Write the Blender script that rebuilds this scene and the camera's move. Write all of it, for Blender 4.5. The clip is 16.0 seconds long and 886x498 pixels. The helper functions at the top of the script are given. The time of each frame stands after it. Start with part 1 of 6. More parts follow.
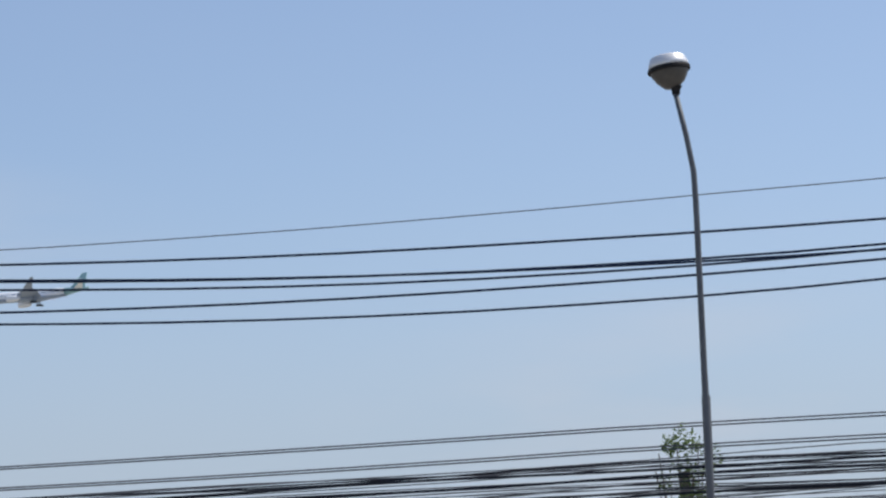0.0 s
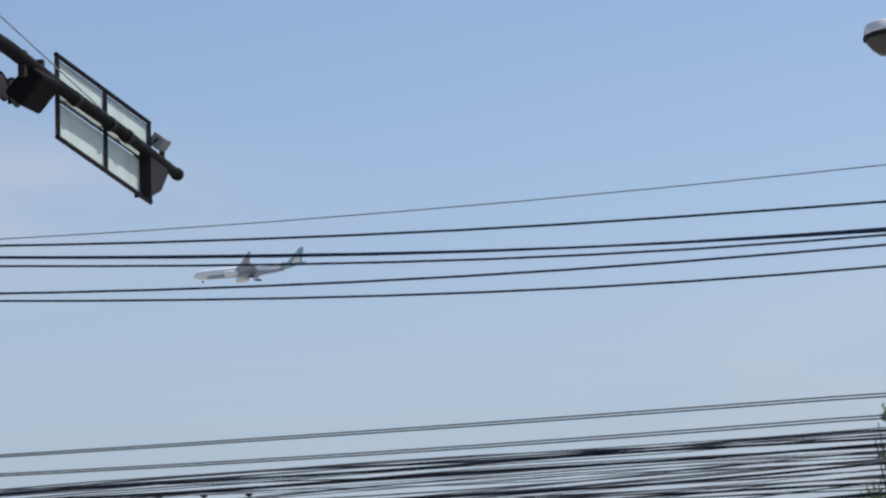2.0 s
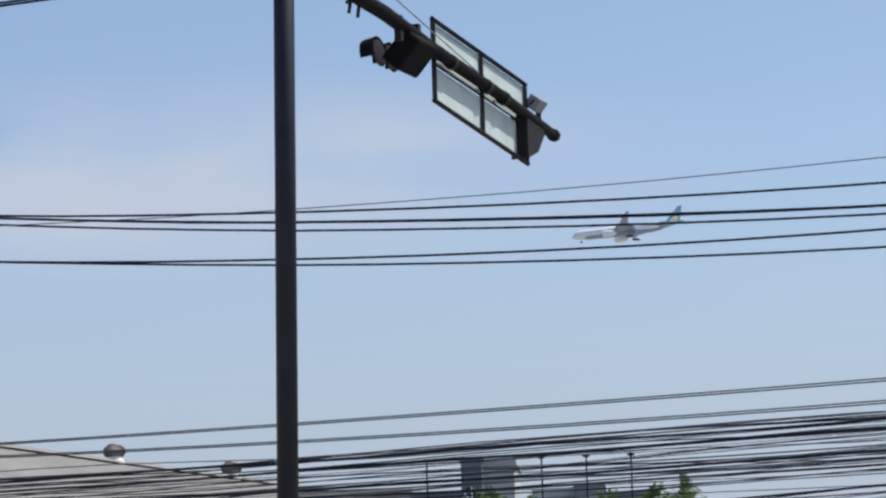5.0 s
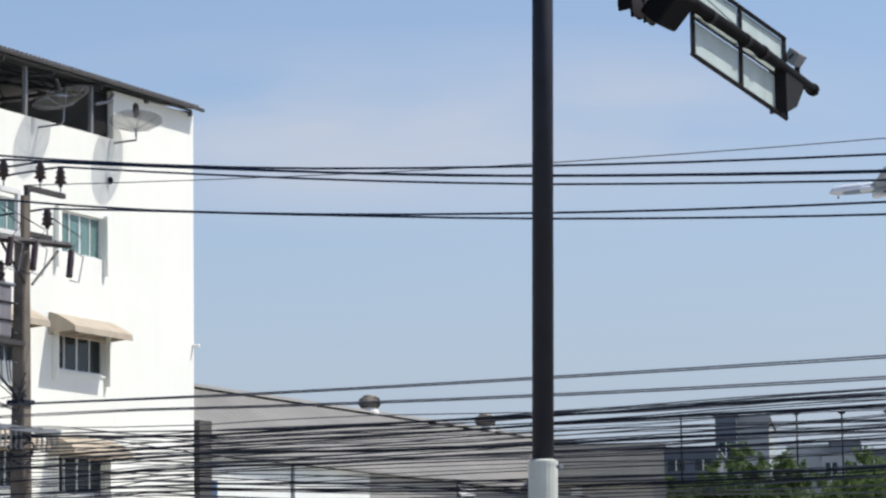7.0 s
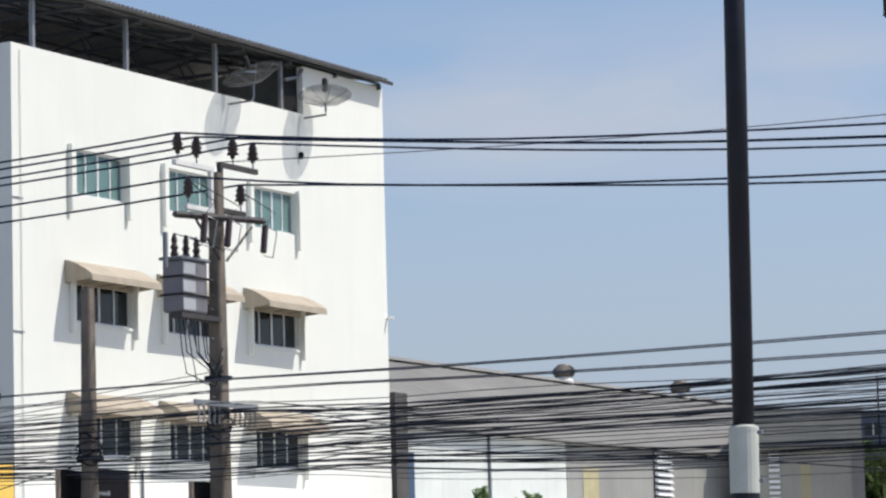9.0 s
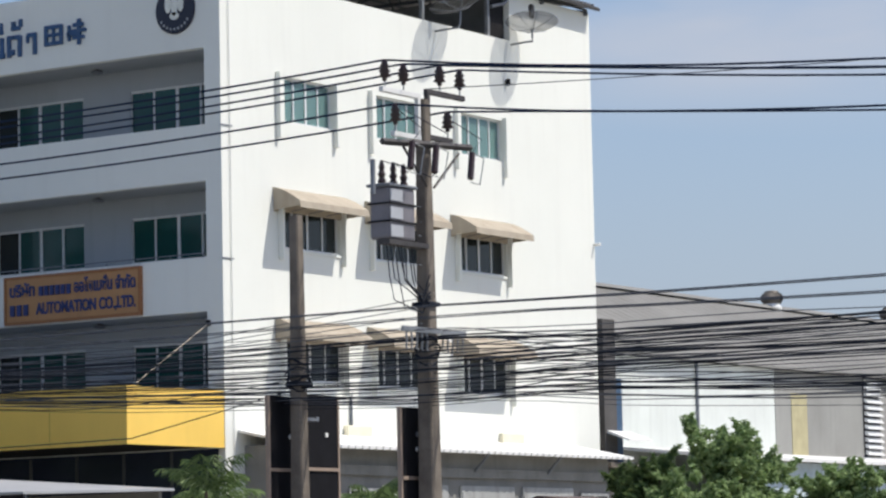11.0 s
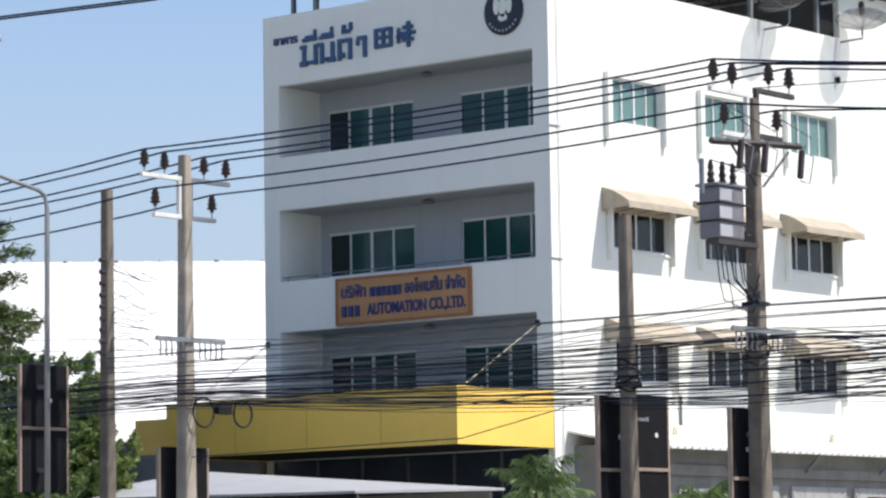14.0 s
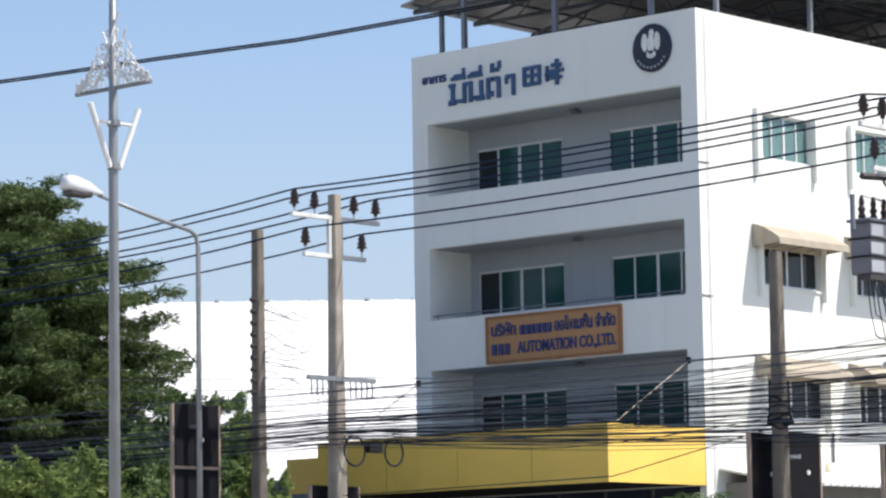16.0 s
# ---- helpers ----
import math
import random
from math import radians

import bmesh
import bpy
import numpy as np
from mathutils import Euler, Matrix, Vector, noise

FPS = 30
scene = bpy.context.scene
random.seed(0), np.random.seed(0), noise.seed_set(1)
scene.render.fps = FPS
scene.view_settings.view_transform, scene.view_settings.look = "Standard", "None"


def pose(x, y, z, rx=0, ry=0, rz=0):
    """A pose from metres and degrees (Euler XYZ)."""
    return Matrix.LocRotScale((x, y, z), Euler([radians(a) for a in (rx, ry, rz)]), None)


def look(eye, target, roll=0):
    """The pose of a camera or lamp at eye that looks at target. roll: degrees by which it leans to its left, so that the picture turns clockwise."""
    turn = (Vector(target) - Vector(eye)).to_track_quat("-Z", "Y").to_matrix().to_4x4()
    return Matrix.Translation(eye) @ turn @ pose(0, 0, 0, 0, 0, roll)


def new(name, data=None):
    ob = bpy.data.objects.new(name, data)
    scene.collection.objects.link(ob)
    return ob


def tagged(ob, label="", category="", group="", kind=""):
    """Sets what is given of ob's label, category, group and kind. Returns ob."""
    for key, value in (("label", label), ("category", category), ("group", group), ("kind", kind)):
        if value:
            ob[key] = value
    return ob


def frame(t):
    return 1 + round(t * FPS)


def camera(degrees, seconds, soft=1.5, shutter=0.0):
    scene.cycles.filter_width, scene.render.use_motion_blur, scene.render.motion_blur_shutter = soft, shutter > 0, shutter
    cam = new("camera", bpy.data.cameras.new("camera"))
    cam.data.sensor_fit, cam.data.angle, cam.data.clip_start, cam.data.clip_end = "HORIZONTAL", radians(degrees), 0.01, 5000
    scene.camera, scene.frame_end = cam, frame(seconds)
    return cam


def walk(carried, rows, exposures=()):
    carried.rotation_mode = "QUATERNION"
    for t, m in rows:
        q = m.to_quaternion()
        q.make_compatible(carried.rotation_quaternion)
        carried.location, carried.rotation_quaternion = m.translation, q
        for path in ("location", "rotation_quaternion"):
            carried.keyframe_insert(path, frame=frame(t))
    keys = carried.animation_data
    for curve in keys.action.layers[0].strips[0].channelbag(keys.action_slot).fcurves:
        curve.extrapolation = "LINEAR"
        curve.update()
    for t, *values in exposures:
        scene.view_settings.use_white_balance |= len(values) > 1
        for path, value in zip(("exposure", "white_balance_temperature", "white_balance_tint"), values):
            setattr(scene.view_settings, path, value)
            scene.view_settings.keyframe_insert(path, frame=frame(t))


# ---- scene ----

# World: x along the road (towards the traffic's right), y across it, z up; the eye stands at x = 0, y = 0.
cam = camera(15.94, 16.0, soft=2.4)
EYE = 1.4


SWAY = ((0.0, 0.02), (6.0, 0.028), (6.5, 0.025), (7.0, 0.013), (7.5, 0.0), (8.0, -0.004), (8.5, -0.022), (9.0, -0.030), (16.0, -0.030))


def turn(t, yaw, pitch, roll):
    d = float(np.interp(t, [a for a, _ in SWAY], [b for _, b in SWAY]))
    return pose(d * math.cos(radians(yaw)), d * math.sin(radians(yaw)), EYE, 0, 0, yaw) @ pose(0, 0, 0, 90 + pitch) @ pose(0, 0, 0, 0, 0, roll)


TURNS = [
    (0.0, 10.528, 9.367, -1.934),
    (0.5, 11.540, 9.491, -1.864),
    (1.0, 12.482, 9.189, -1.632),
    (1.5, 13.536, 9.068, -1.783),
    (2.0, 14.493, 8.984, -1.966),
    (2.5, 15.251, 8.884, -2.111),
    (3.0, 16.515, 8.998, -2.043),
    (3.5, 18.240, 9.044, -2.000),
    (4.0, 19.441, 8.816, -2.152),
    (6.5, 24.779, 7.933, -0.885),
    (7.0, 26.116, 7.748, -0.783),
    (7.5, 27.242, 7.701, -0.802),
    (8.0, 27.945, 7.691, -1.277),
    (8.5, 28.577, 7.571, -1.703),
    (9.0, 29.596, 7.269, -1.552),
    (11.5, 34.490, 5.853, -1.374),
    (12.0, 35.792, 6.006, -1.503),
    (12.5, 37.009, 6.273, -1.547),
    (13.0, 37.804, 6.223, -1.313),
    (13.5, 38.439, 6.147, -0.823),
    (14.0, 39.382, 6.138, -0.830),
    (14.5, 40.562, 6.438, -0.958),
    (15.0, 41.618, 6.667, -1.038),
    (15.5, 41.901, 6.843, -0.994),
    (16.0, 42.099, 6.867, -0.878)
]
walk(cam, [(t, turn(t, a, b, c)) for t, a, b, c in TURNS], exposures=[(0.0, -0.05), (1.5, -0.08), (4.0, 0.02), (6.5, 0.04), (9.0, -0.06), (11.5, -0.07), (12.5, 0.0), (13.5, 0.12), (14.5, 0.38), (16.0, 0.33)])

# ---- light ----
SUN = Vector((0.80, 0.45, 1.40)).normalized()
world = bpy.data.worlds.new("world")
scene.world = world
world.use_nodes = True
wt = world.node_tree
for node in list(wt.nodes):
    wt.nodes.remove(node)


def wn(kind, **kw):
    node = wt.nodes.new(kind)
    for k, v in kw.items():
        node.inputs[k].default_value = v
    return node


w_out = wn("ShaderNodeOutputWorld")
w_bg = wn("ShaderNodeBackground", Strength=0.15)
w_sky = wn("ShaderNodeTexSky")
w_sky.sky_type = "NISHITA"
w_sky.sun_disc = False
w_sky.sun_elevation = math.asin(SUN.z)
w_sky.sun_rotation = math.atan2(SUN.x, SUN.y)
w_sky.air_density, w_sky.dust_density, w_sky.ozone_density = 1.0, 1.2, 2.5
w_tint = wn("ShaderNodeMix")
w_tint.data_type, w_tint.blend_type = "RGBA", "MULTIPLY"
w_tint.inputs[0].default_value = 1.0
w_tint.inputs[7].default_value = (0.93, 0.90, 0.925, 1)
w_co = wn("ShaderNodeTexCoord")
w_map = wn("ShaderNodeMapping")
w_map.inputs["Scale"].default_value = (4.0, 4.0, 15.0)
w_map.inputs["Location"].default_value = (0.7, 2.3, 0.4)
w_cloud = wn("ShaderNodeTexNoise", Scale=1.5, Detail=5.0, Roughness=0.5)
w_ramp = wn("ShaderNodeValToRGB")
w_ramp.color_ramp.elements[0].position, w_ramp.color_ramp.elements[1].position = 0.34, 0.72
w_ramp.color_ramp.elements[1].color = (0.9, 0.9, 0.9, 1)
w_mix = wn("ShaderNodeMix")
w_mix.data_type = "RGBA"
w_mix.inputs[7].default_value = (4.05, 4.16, 4.62, 1)
wt.links.new(w_co.outputs["Generated"], w_map.inputs["Vector"])
wt.links.new(w_map.outputs[0], w_cloud.inputs["Vector"])
wt.links.new(w_cloud.outputs["Fac"], w_ramp.inputs[0])


def bank(azimuth, elevation, wide, high):
    """A soft weight round one bank of thin cloud."""
    a, e = radians(azimuth - 27.945), radians(elevation)
    mp = wn("ShaderNodeMapping")
    mp.vector_type = "TEXTURE"
    mp.inputs["Location"].default_value = (math.sin(a) * math.cos(e), math.cos(a) * math.cos(e), math.sin(e))
    mp.inputs["Scale"].default_value = (math.sin(radians(wide)), math.sin(radians(wide)), math.sin(radians(high)))
    gr = wn("ShaderNodeTexGradient")
    gr.gradient_type = "SPHERICAL"
    wt.links.new(w_co.outputs["Generated"], mp.inputs["Vector"])
    wt.links.new(mp.outputs[0], gr.inputs["Vector"])
    return gr.outputs["Fac"]


weight = None
for spec in ((3.0, 9.8, 10.0, 2.0), (26.0, 6.3, 9.0, 2.0), (22.5, 6.4, 8.0, 2.2), (-1.0, 10.2, 6.0, 1.6)):
    fac = bank(*spec)
    if weight is not None:
        both = wn("ShaderNodeMath")
        both.operation = "MAXIMUM"
        wt.links.new(weight, both.inputs[0])
        wt.links.new(fac, both.inputs[1])
        fac = both.outputs[0]
    weight = fac
w_soft = wn("ShaderNodeMath")
w_soft.operation = "MULTIPLY_ADD"
w_soft.inputs[1].default_value, w_soft.inputs[2].default_value = 1.25, 0.03
wt.links.new(weight, w_soft.inputs[0])
w_mul = wn("ShaderNodeMath")
w_mul.operation = "MULTIPLY"
w_mul.use_clamp = True
wt.links.new(w_soft.outputs[0], w_mul.inputs[0])
wt.links.new(w_ramp.outputs[0], w_mul.inputs[1])
wt.links.new(w_mul.outputs[0], w_mix.inputs[0])
wt.links.new(w_sky.outputs[0], w_tint.inputs[6])
w_sep = wn("ShaderNodeSeparateXYZ")
w_low = wn("ShaderNodeMapRange")
w_low.interpolation_type = "SMOOTHSTEP"
w_low.inputs["From Min"].default_value, w_low.inputs["From Max"].default_value = 0.02, 0.20
w_low.inputs["To Min"].default_value, w_low.inputs["To Max"].default_value = 0.85, 0.0
w_haze = wn("ShaderNodeMix")
w_haze.data_type = "RGBA"
w_haze.inputs[7].default_value = (2.75, 3.20, 4.05, 1)
wt.links.new(w_co.outputs["Generated"], w_sep.inputs[0])
wt.links.new(w_sep.outputs["Z"], w_low.inputs["Value"])
wt.links.new(w_low.outputs[0], w_haze.inputs[0])
wt.links.new(w_tint.outputs[2], w_haze.inputs[6])
wt.links.new(w_haze.outputs[2], w_mix.inputs[6])
wt.links.new(w_mix.outputs[2], w_bg.inputs["Color"])
wt.links.new(w_bg.outputs[0], w_out.inputs["Surface"])

sun = new("sun", bpy.data.lights.new("sun", "SUN"))
sun.data.energy, sun.data.angle, sun.data.color = 4.6, radians(0.6), (1.0, 0.95, 0.865)
sun.matrix_world = look(SUN * 100, (0, 0, 0))


# ---- materials ----
def mat(name, color, rough=0.7, metal=0.0, vary=0.12, scale=3.0, bump=0.0, fine=30.0, streak=0.0, dirt=None, spec=0.5, trans=0.0):
    """A surface with variation at a large and a fine scale; streak adds vertical run-off marks in the dirt colour."""
    m = bpy.data.materials.new(name)
    m.use_nodes = True
    t = m.node_tree
    b = t.nodes["Principled BSDF"]
    b.inputs["Roughness"].default_value, b.inputs["Metallic"].default_value = rough, metal
    b.inputs["Specular IOR Level"].default_value = spec
    b.inputs["Transmission Weight"].default_value = trans
    co = t.nodes.new("ShaderNodeTexCoord")
    geo = t.nodes.new("ShaderNodeNewGeometry")
    big = t.nodes.new("ShaderNodeTexNoise")
    big.inputs["Scale"].default_value, big.inputs["Detail"].default_value = scale, 4.0
    small = t.nodes.new("ShaderNodeTexNoise")
    small.inputs["Scale"].default_value, small.inputs["Detail"].default_value = fine, 3.0
    for n in (big, small):
        t.links.new(geo.outputs["Position"], n.inputs["Vector"])
    add = t.nodes.new("ShaderNodeMath")
    add.operation = "MULTIPLY_ADD"
    add.inputs[1].default_value = 0.4
    t.links.new(small.outputs["Fac"], add.inputs[0])
    t.links.new(big.outputs["Fac"], add.inputs[2])
    ramp = t.nodes.new("ShaderNodeMapRange")
    ramp.inputs["From Min"].default_value, ramp.inputs["From Max"].default_value = 0.45, 0.95
    ramp.inputs["To Min"].default_value, ramp.inputs["To Max"].default_value = 1 - vary, 1 + vary
    t.links.new(add.outputs[0], ramp.inputs["Value"])
    mul = t.nodes.new("ShaderNodeMix")
    mul.data_type, mul.blend_type = "RGBA", "MULTIPLY"
    mul.inputs[0].default_value = 1.0
    mul.inputs[6].default_value = (*color, 1)
    t.links.new(ramp.outputs[0], mul.inputs[7])
    last = mul.outputs[2]
    if streak:
        mp = t.nodes.new("ShaderNodeMapping")
        mp.inputs["Scale"].default_value = (2.2, 2.2, 0.16)
        st = t.nodes.new("ShaderNodeTexNoise")
        st.inputs["Scale"].default_value, st.inputs["Detail"].default_value = 1.6, 5.0
        sr = t.nodes.new("ShaderNodeMapRange")
        sr.inputs["From Min"].default_value, sr.inputs["From Max"].default_value = 0.52, 0.78
        sr.inputs["To Max"].default_value = streak
        dm = t.nodes.new("ShaderNodeMix")
        dm.data_type = "RGBA"
        dm.inputs[7].default_value = (*(dirt or [c * 0.45 for c in color]), 1)
        t.links.new(geo.outputs["Position"], mp.inputs["Vector"])
        t.links.new(mp.outputs[0], st.inputs["Vector"])
        t.links.new(st.outputs["Fac"], sr.inputs["Value"])
        t.links.new(sr.outputs[0], dm.inputs[0])
        t.links.new(last, dm.inputs[6])
        last = dm.outputs[2]
    t.links.new(last, b.inputs["Base Color"])
    if bump:
        bp = t.nodes.new("ShaderNodeBump")
        bp.inputs["Strength"].default_value, bp.inputs["Distance"].default_value = bump, 0.02
        t.links.new(small.outputs["Fac"], bp.inputs["Height"])
        t.links.new(bp.outputs[0], b.inputs["Normal"])
    return m


def leafy(name, dark, light):
    """Leaves whose colour differs from clump to clump."""
    m = bpy.data.materials.new(name)
    m.use_nodes = True
    t = m.node_tree
    b = t.nodes["Principled BSDF"]
    b.inputs["Roughness"].default_value = 0.5
    b.inputs["Specular IOR Level"].default_value = 0.25
    geo = t.nodes.new("ShaderNodeNewGeometry")
    mix = t.nodes.new("ShaderNodeMix")
    mix.data_type = "RGBA"
    mix.inputs[6].default_value, mix.inputs[7].default_value = (*dark, 1), (*light, 1)
    t.links.new(geo.outputs["Random Per Island"], mix.inputs[0])
    t.links.new(mix.outputs[2], b.inputs["Base Color"])
    tl = t.nodes.new("ShaderNodeBsdfTranslucent")
    t.links.new(mix.outputs[2], tl.inputs["Color"])
    ms = t.nodes.new("ShaderNodeMixShader")
    ms.inputs[0].default_value = 0.36
    out = t.nodes["Material Output"]
    t.links.new(b.outputs[0], ms.inputs[1])
    t.links.new(tl.outputs[0], ms.inputs[2])
    t.links.new(ms.outputs[0], out.inputs["Surface"])
    return m


WHITE = mat("white_render", (0.81, 0.82, 0.765), 0.85, vary=0.03, scale=0.4, bump=0.15, streak=0.10, dirt=(0.55, 0.54, 0.50))
WHITE_ROOF = mat("white_sheet", (0.80, 0.79, 0.77), 0.6, vary=0.05, scale=0.6, streak=0.12, dirt=(0.6, 0.57, 0.5))
TRIM = mat("white_aluminium", (0.72, 0.73, 0.73), 0.4, vary=0.05)
CONCRETE = mat("pole_concrete", (0.33, 0.29, 0.24), 0.9, vary=0.25, scale=2.0, bump=0.4, streak=0.5, dirt=(0.13, 0.11, 0.09))
CONCRETE_D = mat("weathered_concrete", (0.165, 0.14, 0.115), 0.9, vary=0.3, scale=3.0, bump=0.4, streak=0.5, dirt=(0.08, 0.065, 0.05))
GREY_WALL = mat("grey_block", (0.235, 0.23, 0.215), 0.9, vary=0.2, scale=1.0, bump=0.3, streak=0.3)
GALV = mat("galvanised", (0.27, 0.28, 0.29), 0.5, 0.5, vary=0.12, scale=4.0)
GREY_STEEL = mat("grey_steel", (0.19, 0.205, 0.23), 0.5, 0.3, vary=0.12, scale=4.0)
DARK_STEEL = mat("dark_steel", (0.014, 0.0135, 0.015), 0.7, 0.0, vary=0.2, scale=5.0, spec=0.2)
BLACK_PAINT = mat("black_paint", (0.010, 0.012, 0.021), 0.55, vary=0.25, scale=5.0, streak=0.35, dirt=(0.028, 0.027, 0.032), spec=0.3)
WHITE_PAINT = mat("white_paint", (0.72, 0.72, 0.70), 0.55, vary=0.06, streak=0.25, dirt=(0.4, 0.37, 0.33))
CABLE = mat("cable", (0.010, 0.014, 0.024), 0.7, vary=0.2, scale=8.0, spec=0.2)
CABLE_G = mat("grey_cable", (0.075, 0.082, 0.10), 0.6, vary=0.2, scale=8.0)
WIRE = mat("power_wire", (0.004, 0.014, 0.042), 0.7, vary=0.2, scale=8.0, spec=0.15)
PORCELAIN = mat("brown_porcelain", (0.028, 0.014, 0.015), 0.3, vary=0.2, scale=9.0)
GLASS_D = mat("teal_glass", (0.016, 0.085, 0.080), 0.08, vary=0.15, scale=0.7, trans=0.15, spec=0.25)
GLASS_L = mat("pale_teal_glass", (0.30, 0.50, 0.48), 0.06, vary=0.10, scale=0.5, trans=0.6)
GLASS_S = mat("shop_glass", (0.035, 0.045, 0.075), 0.12, vary=0.2, scale=0.8, spec=0.6)
GLASS_K = mat("dark_glass", (0.03, 0.042, 0.046), 0.08, vary=0.10, scale=0.5, trans=0.4, spec=0.3)
CURTAIN = mat("pale_curtain", (0.55, 0.62, 0.60), 0.9, vary=0.15, scale=3.0)
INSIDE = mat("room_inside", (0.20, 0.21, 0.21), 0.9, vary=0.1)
BEIGE = mat("beige_canvas", (0.40, 0.345, 0.27), 0.8, vary=0.12, scale=1.5, bump=0.2, streak=0.45, dirt=(0.24, 0.18, 0.12))
YELLOW = mat("yellow_panel", (0.92, 0.61, 0.125), 0.5, vary=0.04, scale=0.8, streak=0.12, dirt=(0.5, 0.35, 0.06))
# Yellow for the distant annex, desaturated to stand in for haze.
HAZED = mat("hazed_yellow", (0.38, 0.34, 0.21), 0.8, vary=0.1, scale=0.6, streak=0.2)
YELLOW_D = mat("yellow_joint", (0.42, 0.29, 0.05), 0.6)
ORANGE = mat("orange_sign", (0.44, 0.235, 0.10), 0.55, vary=0.10, scale=1.5, streak=0.2)
BROWN = mat("brown_frame", (0.30, 0.13, 0.05), 0.6)
NAVY = mat("navy_letter", (0.025, 0.04, 0.15), 0.5)
BLUE = mat("blue_letter", (0.022, 0.075, 0.18), 0.45, vary=0.2)
ROOF_D = mat("dark_sheet_roof", (0.21, 0.20, 0.195), 0.6, 0.2, vary=0.2, scale=1.0, streak=0.3)
ROOF_G = mat("grey_sheet_roof", (0.225, 0.22, 0.205), 0.7, vary=0.15, scale=0.35, streak=0.4, dirt=(0.17, 0.15, 0.125))
SHED_ROOF = mat("silver_sheet_roof", (0.42, 0.43, 0.45), 0.55, 0.2, vary=0.12, scale=1.0)
SIGN_BACK = mat("sign_back", (0.42, 0.50, 0.49), 0.6, vary=0.12, scale=3.0, streak=0.25)
BOARD = mat("board_back", (0.009, 0.009, 0.0115), 0.8, vary=0.3, scale=3.0, spec=0.15)
BOARD_EDGE = mat("board_edge", (0.30, 0.23, 0.18), 0.7)
TANK = mat("transformer_paint", (0.19, 0.18, 0.195), 0.55, 0.1, vary=0.15, streak=0.3)
DISH = mat("dish_mesh", (0.24, 0.25, 0.25), 0.6, 0.3, vary=0.2)
BARK = mat("bark", (0.10, 0.075, 0.055), 0.95, vary=0.3, scale=5.0, bump=0.6)
CONIFER = leafy("conifer_leaves", (0.030, 0.060, 0.022), (0.16, 0.205, 0.070))
LEAF = leafy("leaves", (0.12, 0.195, 0.065), (0.42, 0.54, 0.25))
LEAF_Y = leafy("sunny_leaves", (0.09, 0.14, 0.035), (0.29, 0.36, 0.12))
LEAF_D = leafy("dark_leaves", (0.06, 0.11, 0.04), (0.22, 0.30, 0.115))
ASPHALT = mat("road_concrete", (0.30, 0.29, 0.265), 0.9, vary=0.25, scale=1.0, bump=0.4)
PAVING = mat("paving", (0.34, 0.325, 0.295), 0.9, vary=0.2, scale=1.0, bump=0.3)
SOIL = mat("ground_soil", (0.27, 0.255, 0.215), 0.95, vary=0.3, scale=0.2)
# Aircraft paints paled or cooled so that the colours carry the distance haze.
PLANE_W = mat("aircraft_white", (0.79, 0.82, 0.86), 0.35, vary=0.02)
PLANE_G = mat("hazed_aircraft_grey", (0.26, 0.32, 0.42), 0.4, vary=0.04)
PLANE_T = mat("hazed_aircraft_green", (0.26, 0.44, 0.47), 0.4, vary=0.04)
RUBBER = mat("rubber", (0.03, 0.03, 0.03), 0.8)
BLUE_P = mat("blue_paint", (0.035, 0.08, 0.15), 0.6)
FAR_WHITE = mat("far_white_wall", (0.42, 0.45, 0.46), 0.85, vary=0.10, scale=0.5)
FAR_GREY = mat("far_grey_wall", (0.13, 0.15, 0.18), 0.85, vary=0.15, scale=0.3)
LAMP_W = mat("lamp_shell", (0.68, 0.69, 0.70), 0.35, 0.2, vary=0.05)
LAMP_BOWL = mat("lamp_bowl", (0.055, 0.05, 0.045), 0.45, vary=0.2, scale=8.0)

MESH = mat("perforated_mesh", (0.22, 0.225, 0.23), 0.6, 0.2, vary=0.2)
mt_ = MESH.node_tree
see = mt_.nodes.new("ShaderNodeBsdfTransparent")
holes = mt_.nodes.new("ShaderNodeMixShader")
holes.inputs[0].default_value = 0.62
mt_.links.new(mt_.nodes["Principled BSDF"].outputs[0], holes.inputs[1])
mt_.links.new(see.outputs[0], holes.inputs[2])
mt_.links.new(holes.outputs[0], mt_.nodes["Material Output"].inputs["Surface"])
# Darker copy of the mesh: the dish underside's shade put into its colour.
SHADED_MESH = MESH.copy()
SHADED_MESH.name = "sooty_mesh"
for node in SHADED_MESH.node_tree.nodes:
    if node.type == "MIX" and node.blend_type == "MULTIPLY":
        node.inputs[6].default_value = (0.10, 0.10, 0.105, 1)
POST = mat("dark_post", (0.10, 0.11, 0.125), 0.6, 0.1, vary=0.2, scale=4.0, spec=0.3)
SIDING = mat("beige_siding", (0.31, 0.30, 0.265), 0.85, vary=0.1, scale=0.8, streak=0.2)

# ---- building blocks ----
ORIGIN = {}


def thing(name, label, category, at, group="", kind=""):
    ob = new(name)
    ob.empty_display_size = 0.3
    ob.location = at
    ORIGIN[ob] = Vector(at)
    return tagged(ob, label, category, group, kind)


def part(name, bm, material, parent=None, label="", smooth=False):
    """Links a bmesh, given in world metres, as one mesh under a thing or a part."""
    o = ORIGIN[parent] if parent else Vector((0, 0, 0))
    if parent:
        bmesh.ops.translate(bm, verts=bm.verts, vec=-o)
    me = bpy.data.meshes.new(name)
    bm.to_mesh(me)
    bm.free()
    me.materials.append(material)
    if smooth:
        for p in me.polygons:
            p.use_smooth = True
    ob = new(name, me)
    if parent:
        ob.parent = parent
        ORIGIN[ob] = o
    if label:
        tagged(ob, label)
    return ob


def single(name, bm, material, label, category, kind="", group="", smooth=False):
    return tagged(part(name, bm, material, None, "", smooth), label, category, group, kind)


